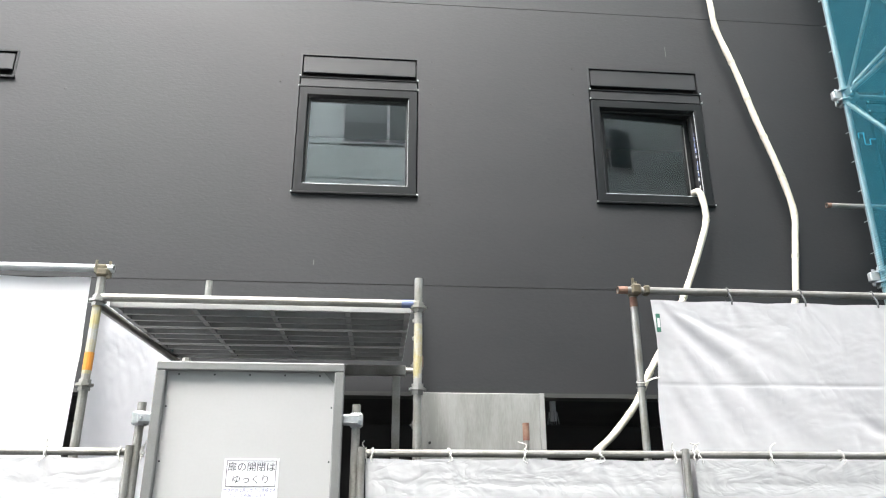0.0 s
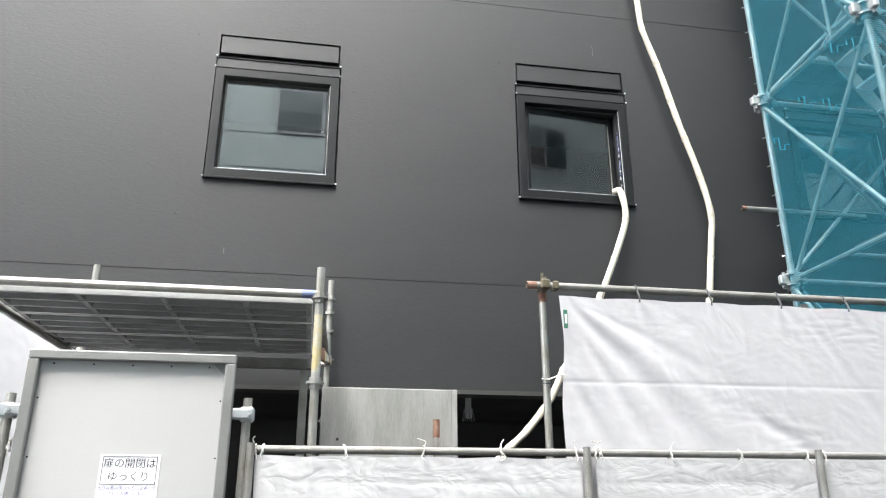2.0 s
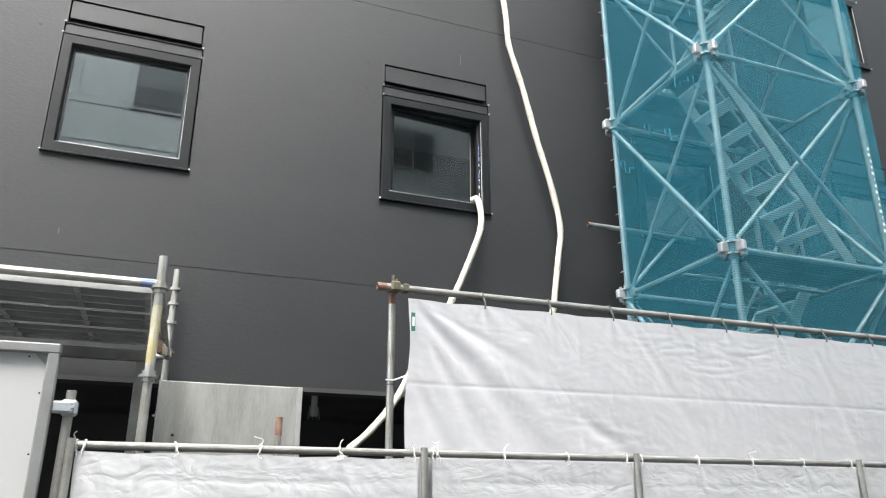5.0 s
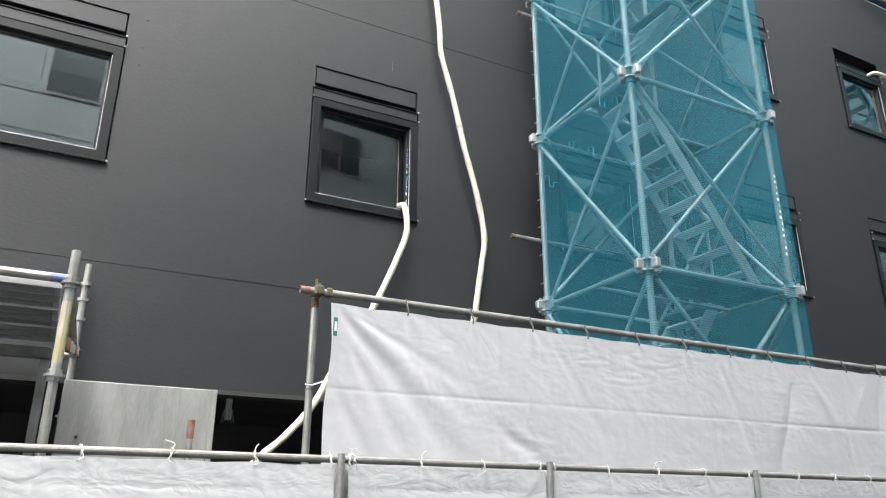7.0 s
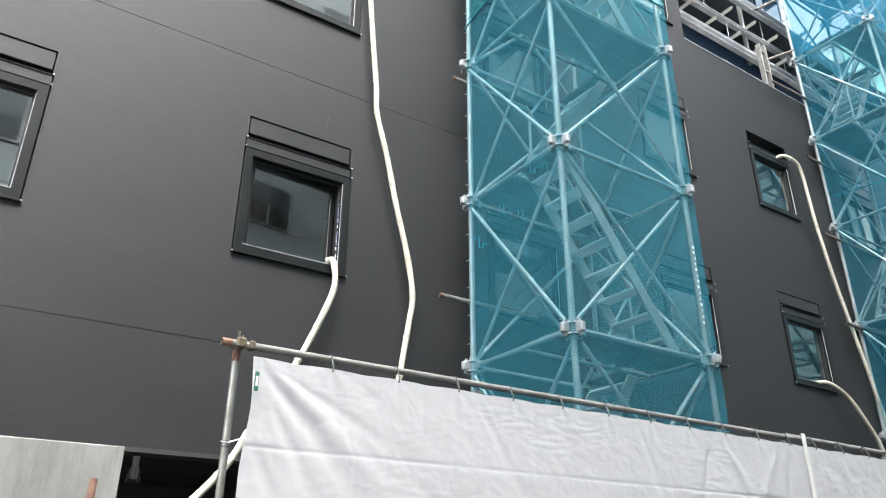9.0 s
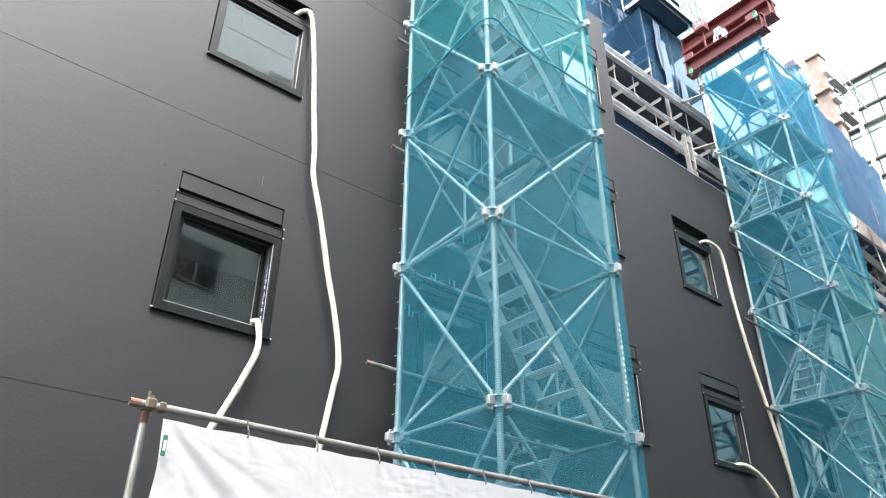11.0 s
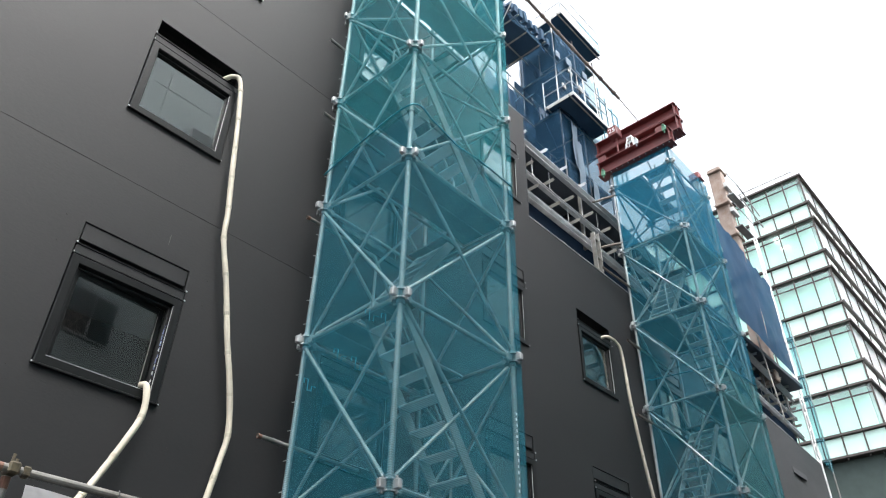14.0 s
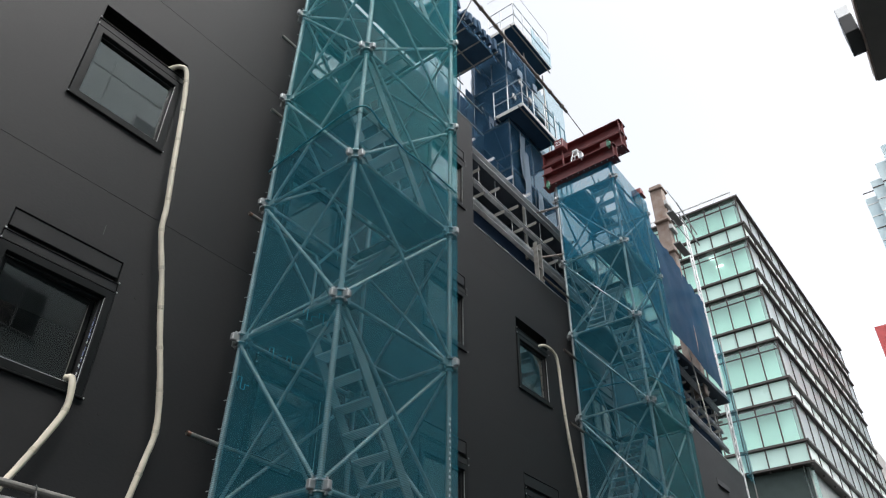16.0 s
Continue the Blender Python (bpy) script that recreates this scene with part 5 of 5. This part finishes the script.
for i in range(22):
    x, y, z = rs.uniform(12.8, 15.2), rs.uniform(7.8, 8.6), rs.uniform(13.7, 20.4)
    ax = rs.choice(((1, 0, 0), (0, 1, 0), (0, 0, 1), (0.6, 0, 0.8), (-0.6, 0, 0.8)))
    L = rs.uniform(0.5, 1.6)
    part("loose_tube", pipe((x, y, z), (min(x + ax[0] * L, 15.4), y + ax[1] * L * 0.6, z + ax[2] * L), rs.choice((0.02, 0.024)), 8), rs.choice((GALV_DULL, BLUE_DECK, BLUE_DECK)), up)
for i in range(14):
    x, z = rs.uniform(12.9, 14.6), rs.uniform(17.4, 20.6)
    part("bracket_plate", boxed((x, 7.62, z), (x + rs.uniform(0.1, 0.3), 7.66, z + rs.uniform(0.1, 0.35)), 0.006), rs.choice((BLUE_BOARD, PALE_BLUE, GALV_DULL)), up)
# projecting guard-railed platforms
def platform(x0, x1, y0, y1, z, label):
    th = thing("guarded_platform", label, "scaffold platform", (x0, y0, z), "roof platforms")
    part("platform_deck", boxed((x0, y0, z), (x1, y1, z + 0.06)), BLUE_BOARD, th, "dark blue sheeted deck")
    part("kick_board", boxed((x0 - 0.02, y0 - 0.02, z - 0.03), (x1, y0 - 0.002, z + 0.1), 0.003), DECK_PALE, th, "pale kick board")
    part("kick_board", boxed((x0 - 0.02, y0, z - 0.03), (x0 - 0.002, y1, z + 0.1), 0.003), DECK_PALE, th, "pale kick board")
    n_ = max(2, int((x1 - x0) / 0.55))
    for i in range(n_ + 1):
        x = x0 + (x1 - x0) * i / n_
        part("rail_post", pipe((x, y0, z + 0.05), (x, y0, z + 1.15), 0.018, 8), GALV, th)
    for k_ in range(3):
        y = y0 + (y1 - y0) * k_ / 2
        part("rail_post", pipe((x0, y, z + 0.05), (x0, y, z + 1.15), 0.018, 8), GALV, th)
    for h in (0.55, 1.12):
        part("guard_rail", pipe((x0, y0, z + h), (x1, y0, z + h), 0.016, 8), GALV, th)
        part("guard_rail", pipe((x0, y0, z + h), (x0, y1, z + h), 0.016, 8), GALV, th)
    for y in (y0 + 0.1, y1 - 0.1):
        part("platform_bearer", pipe((x0 - 0.1, y, z - 0.04), (x1 + 0.1, y, z - 0.04), 0.024, 8), GALV_DULL, th)
    return th


platform(12.8, 14.72, 7.15, 8.12, 17.3, "guard-railed steel platform on the roof scaffold")
top_p = platform(13.1, 15.4, 7.4, 8.4, 21.5, "topmost guard-railed platform of the roof scaffold")
part("sheer_net", rect_net((14.1, 7.36, 21.5), (1.3, 0, 0), (0, 0, 0.9), 10, 6, 9.0, 0.3, 0.03), SHEER, top_p, "thin pale blue net", smooth=True)
part("high_wire", pipe((13.1, 7.4, 23.4), (15.4, 7.4, 23.4), 0.008, 6), GALV_DULL, up)
part("high_wire", pipe((13.1, 7.4, 23.4), (13.1, 8.4, 23.4), 0.008, 6), GALV_DULL, up)
for xx in (13.1, 15.4):
    part("high_wire", pipe((xx, 7.4, 22.6), (xx, 7.4, 23.4), 0.008, 6), GALV_DULL, up)
fan = thing("overhead_catch_deck", "dark blue sheeted catch deck reaching over the parapet", "scaffold platform", (11.5, 8.6, 20), "roof platforms")
part("deck_sheet", boxed((10.0, 7.95, 20.0), (12.74, 9.45, 20.07), 0.006), BLUE_BOARD, fan, "dark blue sheeted deck")
for q in range(5):
    part("deck_bearer", pipe((10.0 + 0.66 * q, 7.8, 19.96), (10.0 + 0.66 * q, 9.5, 19.96), 0.024, 8), GALV_DULL, fan)
for yy in (7.95, 8.7, 9.4):
    part("deck_bearer", pipe((9.9, yy, 19.91), (13.0, yy, 19.91), 0.024, 8), GALV_DULL, fan)
rf = random.Random(8)
for q in range(11):
    xq = 10.0 + 0.27 * q
    m_ = Matrix.Translation((xq, 7.86, 19.9)) @ Matrix.Rotation(rf.uniform(-0.35, 0.35), 4, "Y")
    part("edge_clip", boxed((0, -0.1, 0), (0.15, 0.06, rf.uniform(0.25, 0.5)), 0.01, m_), BLUE_BOARD, fan, "dark clip on the deck edge")
part("safety_net", rect_net((10.0, 7.9, 19.6), (2.75, 0, 0), (0, 0, 0.55), 24, 5, 15.0, 0.5, 0.1), DARK_NET, fan, smooth=True)
for xx, yy in ((10.9, 9.35), (12.2, 9.35)):
    part("prop", pipe((xx, yy, 13.3), (xx, yy, 19.9), 0.0243, 8), GALV_DULL, fan)
bulk = thing("netted_bay", "ragged dark net bay standing behind the parapet", "safety net", (10.5, 8.6, 13.3), "edge nets")
part("safety_net", rect_net((9.5, 8.6, 13.3), (3.4, 0, 0), (0, 0, 4.6), 24, 30, 12.0, 0.25, 0.1), DARK_NET, bulk, smooth=True)
for xa_, xb_, za_ in ((9.6, 11.5, 17.3), (11.52, 12.1, 18.0), (12.12, 12.55, 18.45), (12.57, 12.97, 19.0)):
    part("boarding", boxed((xa_, 8.95, 13.3), (xb_, 8.99, za_), 0.004), BLUE_BOARD, bulk, "dark blue sheeted backing")
for xx in (9.6, 10.7, 11.8):
    part("net_pole", pipe((xx, 8.65, 13.3), (xx, 8.65, 18.2), 0.0243, 8), GALV_DULL, bulk)
for z in (14.0, 15.3, 16.6, 17.5):
    part("cross_rail", pipe((9.5, 8.4, z), (12.6, 8.4, z + 0.08), 0.02, 8), GALV_DULL, bulk)
for q in range(8):
    xq, zq = 10.6 + 0.26 * q, 17.5 + 0.3 * math.sin(q * 2.1)
    part("loose_rod", pipe((xq, 8.5, zq), (xq + rf.uniform(-0.5, 0.7), 8.6, zq + rf.uniform(0.4, 1.3)), 0.012, 6), BLUE_DECK, bulk)
pole = thing("guy_pole", "long jointed steel pole slanting along the roof edge", "pole", (8.3, 6.0, 16.2))
part("pole", pipe((7.6, 6.2, 17.2), (13.6, 6.2, 17.08), 0.04, 10), DARK_PIPE, pole)
part("guy_wire", pipe((13.6, 6.2, 17.08), (15.4, 5.6, 15.2), 0.014, 8), DARK_PIPE, pole)
part("hanger_wire", pipe((9.0, 6.2, 17.16), (9.0, 8.6, 13.3), 0.012, 8), GALV_DULL, pole)
for i in range(9):
    x = 8.0 + i * 0.66
    part("joint", pipe((x, 6.2, 17.192 - 0.02 * (x - 8.0)), (x + 0.08, 6.2, 17.19 - 0.02 * (x - 8.0)), 0.058, 10), DARK_PIPE, pole)

# ---- netted edge, column and mast beyond the second tower ----
edge = thing("edge_net_screen", "dark blue net screen along the wall top", "safety net", (17, 6.4, 11), "edge nets")
for x0, x1, h0, h1 in ((16.6, 19.6, 13.0, 16.7), (19.6, 22.4, 12.9, 16.75), (22.4, 24.7, 12.9, 16.6)):
    part("safety_net", rect_net((x0, bent_y(x0, 6.1), h0), (x1 - x0, (x1 - x0) * BEND, 0), (0, 0, h1 - h0), 20, 28, x0, 0.06, 0.05), EDGE_NET, edge, smooth=True)
    part("net_post", pipe((x0, bent_y(x0, 6.25), 10.62), (x0, bent_y(x0, 6.62), h1 + 0.3), 0.0243, 8), GALV_DULL, edge)
    for zz in (h0 + 0.4, (h0 + h1) / 2, h1 - 0.1):
        part("net_rail", pipe((x0, bent_y(x0, 6.2), zz), (x1, bent_y(x1, 6.2), zz), 0.0213, 8), GALV_DULL, edge)
teal_edge = thing("edge_net_screen", "paler teal net panel at the building end", "safety net", (25.5, 7, 10), "edge nets")
part("safety_net", rect_net((25.6, 6.9, 10.2), (1.2, 0.07, 0), (0, 0, 5.6), 8, 26, 3.0, 0.1, 0.1), NET, teal_edge, smooth=True)
part("net_post", pipe((26.85, 7.0, 0.0), (26.85, 7.0, 16.0), 0.0243, 8), GALV_DULL, teal_edge)

col = thing("primed_column", "brown primed steel column with brackets above the roof", "column", (25, 7.6, 13))
part("shaft", boxed((24.75, 7.36, 13.0), (25.15, 7.9, 22.9), 0.03), BROWN_STEEL, col)
for z, d_ in ((21.6, 0.16), (20.3, 0.2)):
    part("gusset_plate", boxed((24.62, 7.3 - d_ * 0.5, z), (25.2, 7.34, z + 0.22), 0.01), DECK_PALE, col)
for z in (20.6, 21.2):
    part("work_tube", pipe((24.3, 6.75, z), (26.9, 6.9, z), 0.03, 8), DECK_PALE, col)
for z, dx in ((22.6, 0.25), (20.8, 0.5), (19.2, 0.4), (17.3, 0.6)):
    part("bracket", boxed((24.7 - dx * 0.25, 7.3, z), (25.15 + dx * 0.6, 7.9, z + 0.1), 0.02), BROWN_STEEL, col)
stub = thing("roof_beam", "short red-oxide steel beam laid beside the column", "steel beam", (22, 7.4, 17.2), "red beams")
part("beam_body", boxed((21.85, 7.3, 20.3), (22.15, 7.7, 20.6), 0.02), RED_STEEL, stub)
part("beam_flange", boxed((21.8, 7.25, 20.26), (22.2, 7.75, 20.299)), RED_STEEL, stub)
part("support_post", boxed((21.9, 7.4, 13.4), (22.1, 7.6, 20.255), 0.01), GALV_DULL, stub)
for z in (19.4, 21.0):
    part("work_rail", pipe((24.2, 7.0, z + 0.9), (26.0, 7.0, z + 0.9), 0.02, 8), GALV, col)
    part("work_deck", boxed((24.5, 7.0, z), (25.6, 7.28, z + 0.05)), DECK, col)
mast = thing("lattice_mast", "pale lattice mast standing behind the wall end", "mast", (27.4, 7.5, 0))
for dx in (0, 0.35):
    part("chord", pipe((27.3 + dx, 7.5, 0), (27.3 + dx, 7.5, 22.6), 0.035, 8), WHITE_METAL, mast)
rung = mesh_of("lacing", pipe((0, 0, 0), (0.35, 0, 0.3), 0.02, 6), WHITE_METAL)
rung2 = mesh_of("lacing", pipe((0.35, 0, 0), (0, 0, 0.3), 0.02, 6), WHITE_METAL)
for i in range(46):
    instance("lacing", rung if i % 2 else rung2, mast, Matrix.Translation((27.3, 7.5, 8.6 + 0.3 * i)))

# ---- glass office building down the street ----
GX, GYY = 45.2, 8.38
GL_GREEN = glass("green_tinted_glass", (0.7, 0.97, 0.9), 1.75, 0.04)
GL_SIDE = glass("street_side_glass", (0.7, 0.8, 0.8), 1.6, 0.3)
# backing tones carry the glass brightness: grey on the side, shaded dark below
SIDE_BACKING = material("grey_side_backing", (0.3, 0.33, 0.32), 0.7)
LOW_BACKING = material("dark_lower_backing", (0.03, 0.05, 0.045), 0.7)
office = thing("glass_office_building", "office building with green-tinted glass bands and dark ledges", "building", (GX, GYY, 0))
OX1, OY1 = 74.0, 30.0
lines = [1.2, 3.9, 5.2, 7.9, 9.2, 12.05, 13.4, 16.78, 18.06, 20.73, 22.07, 24.73, 26.07, 28.7, 30.0, 32.7, 34.03, 36.46]
# pale backing puts the sky's brightness on the glass into colour
INNER = material("bright_pane_backing", (0.8, 0.9, 0.86), 0.8, second=(0.68, 0.78, 0.74), scale=0.4, grain=3, bump=0)
SPAN = material("pale_green_spandrel", (0.5, 0.69, 0.63), 0.3, second=(0.45, 0.64, 0.58), scale=0.3, grain=4, bump=0)
part("core", boxed((GX + 4, GYY + 4, 0), (OX1, OY1, 35)), INNER, office)
for i, z in enumerate(lines):
    rec = 0.5 if z < 16.5 else 0
    part("ledge", boxed((GX - 0.2 + rec, GYY - 0.22 + rec, z - 0.065), (OX1, OY1, z + 0.065)), BRONZE, office)
    if i + 1 < len(lines):
        tall = lines[i + 1] - z > 2
        z0, z1 = z + 0.1, lines[i + 1] - 0.1
        if tall and z > 16.5:
            part("transom_bar", boxed((GX - 0.04, GYY - 0.04, z1 - 0.55), (GX + 0.04, OY1 - 10, z1 - 0.48)), BRONZE, office)
        for j in range(9):
            y0 = GYY + 1.17 * j
            mat_ = GL_GREEN if tall or z < 16.5 else SPAN
            g = part("pane" if tall else "spandrel", boxed((GX + rec, y0 + 0.05, z0), (GX + rec + 0.03, y0 + 1.13, z1)), mat_, office)
            if tall:
                g.visible_shadow = False
        for j in range(12):
            x0 = GX + 2.4 * j
            g = part("pane" if tall else "spandrel", boxed((x0 + 0.05, GYY + rec, z0), (x0 + 2.36, GYY + rec + 0.03, z1)), GL_SIDE if tall else CLADDING, office)
            if tall:
                g.visible_shadow = False
        if tall:
            # added sheets close behind the panes: bright above, dark in the recessed floors
            part("blind_wall", boxed((GX + 0.3, GYY + 0.32, z0), (OX1 - 1, OY1 - 1, z1)), INNER if z > 16.5 else LOW_BACKING, office)
            part("side_room", boxed((GX + 0.35, GYY + 0.27, z0), (OX1 - 1, GYY + 0.315, z1)), SIDE_BACKING, office)
for j in range(10):
    y0 = GYY + 1.17 * j
    part("mullion", boxed((GX - 0.06, y0 - 0.035, 16.6), (GX + 0.05, y0 + 0.035, 36.4)), BRONZE, office)
for j in range(13):
    part("mullion", boxed((GX + 2.4 * j - 0.03, GYY - 0.06, 16.6), (GX + 2.4 * j + 0.03, GYY + 0.04, 36.4)), BRONZE, office)
part("roof_rail", boxed((GX - 0.1, GYY + 0.2, 37.0), (GX, GYY + 9, 37.08)), WHITE_METAL, office)
for j in range(8):
    part("rail_post", boxed((GX - 0.08, GYY + 0.2 + j * 1.2, 36.5), (GX - 0.02, GYY + 0.26 + j * 1.2, 37.0)), WHITE_METAL, office)
light = bpy.data.materials.new("ceiling_light")
light.use_nodes = True
light.node_tree.nodes["Principled BSDF"].inputs["Emission Color"].default_value = (1, 1, 0.95, 1)
light.node_tree.nodes["Principled BSDF"].inputs["Emission Strength"].default_value = 1.0
for dy, dz in ((2.3, 32.2), (2.0, 31.4)):
    part("ceiling_lamp", boxed((GX + 0.1, GYY + dy, dz), (GX + 0.28, GYY + dy + 0.5, dz + 0.06)), light, office, "lit ceiling lamp")

far_b = thing("distant_block", "grey curved block beyond the glass offices", "building", (85, 9, 0))
for i in range(8):
    part("storey", boxed((76 + i * 0.1, 9.2 - i * 0.05, i * 3.6), (100, 30, i * 3.6 + 3.3)), CONCRETE, far_b)
    part("window_band", boxed((75.9 + i * 0.1, 9.3 - i * 0.05, i * 3.6 + 3.3), (100, 30, i * 3.6 + 3.6)), DARK_CLAD, far_b)

# ---- across the street: facade that the windows mirror, eaves and far towers ----
opp = thing("opposite_building", "pale grey panel-clad building across the street, with unseen end blocks", "building", (0, -4, 0))
OY = -4.0


def opp_block(x0, x1, top):
    part("body", boxed((x0, -14, 0), (x1, OY - 0.05, top)), CLADDING, opp)
    rows_z = [0.0] + [q for k_ in range(7) for q in (0.16 + 3.15 * k_, 1.13 + 3.15 * k_) if q < top - 0.3] + [top]
    cols_x = [x0] + [q for q in (-1.55 + 2.4 * k_ for k_ in range(-8, 32)) if x0 + 0.3 < q < x1 - 0.3] + [x1]
    for z, ze in zip(rows_z, rows_z[1:]):
        for x, xe in zip(cols_x, cols_x[1:]):
            part("cladding_panel", boxed((x + 0.016, OY - 0.045, z + 0.016), (xe - 0.016, OY, ze - 0.016)), CLADDING, opp)


# unseen west block, its height chosen to shape the wall's sheen
opp_block(-16, -2.6, 13.6)
opp_block(-2.6, 24, 21.0)
# unseen east block, added to keep sky out of wall and window reflections
opp_block(24, 70, 20.5)
sash_ = material("pale_sash", (0.6, 0.61, 0.6), 0.4)
GLASS_DARK = material("dark_room_glass", (0.1, 0.12, 0.115), 0.05, bump=0)
BLIND = material("grey_blind", (0.24, 0.27, 0.26), 0.6)
for wx in (-1.45, 6.7, 10.6, 14.6):
    for wz in (4.3, 7.45, 10.6, 13.75, 16.9):
        wd = part("sliding_window", boxed((wx, OY + 0.002, wz), (wx + 1.9, OY + 0.05, wz + 1.3), 0.004), sash_, opp)
        part("pane", boxed((wx + 0.06, OY + 0.052, wz + 0.06), (wx + 1.15, OY + 0.06, wz + 1.24)), GLASS_DARK if wx != 6.7 else CURTAIN, wd)
        part("pane", boxed((wx + 1.23, OY + 0.052, wz + 0.06), (wx + 1.84, OY + 0.06, wz + 1.24)), GLASS_DARK, wd)
        part("roller_blind", boxed((wx + 0.06, OY + 0.061, wz + 0.62), (wx + 1.15, OY + 0.064, wz + 1.24)), BLIND, wd)
eave = thing("roof_overhang", "dark projecting eaves of the building across the street", "eaves", (20, -2.5, 20))
m_ = Matrix.Translation((22.9, -1.4, 21.7)) @ Matrix.Rotation(radians(2.5), 4, "Z")
part("soffit", boxed((-14, -8, 0), (0, 0, 0.5), m=m_), DARK_CLAD, eave)
part("gutter", boxed((-14, 0.002, 0.05), (0, 0.06, 0.45), m=m_), BROWN_STEEL, eave)
part("eaves_wall", boxed((10, -8, 21.01), (22.5, -4.2, 21.68)), CLADDING, eave)
cabinet = thing("hung_cabinet", "grey equipment cabinet fixed to the eaves edge", "cabinet", (21, -1.2, 21))
part("cabinet_body", boxed((20.3, -1.42, 21.9), (21.5, -1.0, 22.7), 0.02), PANEL, cabinet)
part("cabinet_top", boxed((20.3, -1.42, 22.72), (21.5, -1.0, 23.2), 0.02), WHITE_METAL, cabinet)
tower_far = thing("distant_glass_tower", "pale stepped glass tower far down the street", "building", (150, -3, 0))
PALE = material("pale_glass_cladding", (0.55, 0.66, 0.68), 0.2, second=(0.45, 0.58, 0.62), spread=0.2, scale=0.06, grain=0.3, bump=0)
for i in range(5):
    part("bay", boxed((150 - i * 1.0, 2.6 - 2.2 * (i + 1), 0), (170, 2.6 - 2.2 * i, 104 + i * 3.2)), PALE, tower_far)
    for k_ in range(34):
        part("floor_line", boxed((149.9 - i * 1.0, 2.62 - 2.2 * (i + 1), 3 + k_ * 3.1), (150 - i * 1.0, 2.58 - 2.2 * i, 3.25 + k_ * 3.1)), DARK_CLAD if k_ % 3 == 0 else WHITE_METAL, tower_far)
redb = thing("red_sign_panel", "plain red sign panel on a far building", "sign", (80, 5.0, 30))
part("panel", boxed((80, 1.0, 34), (80.4, 5.2, 40.8)), RED_SIGN, redb)
part("support", boxed((80.41, 1.5, 0), (81, 4.6, 40)), CONCRETE, redb)
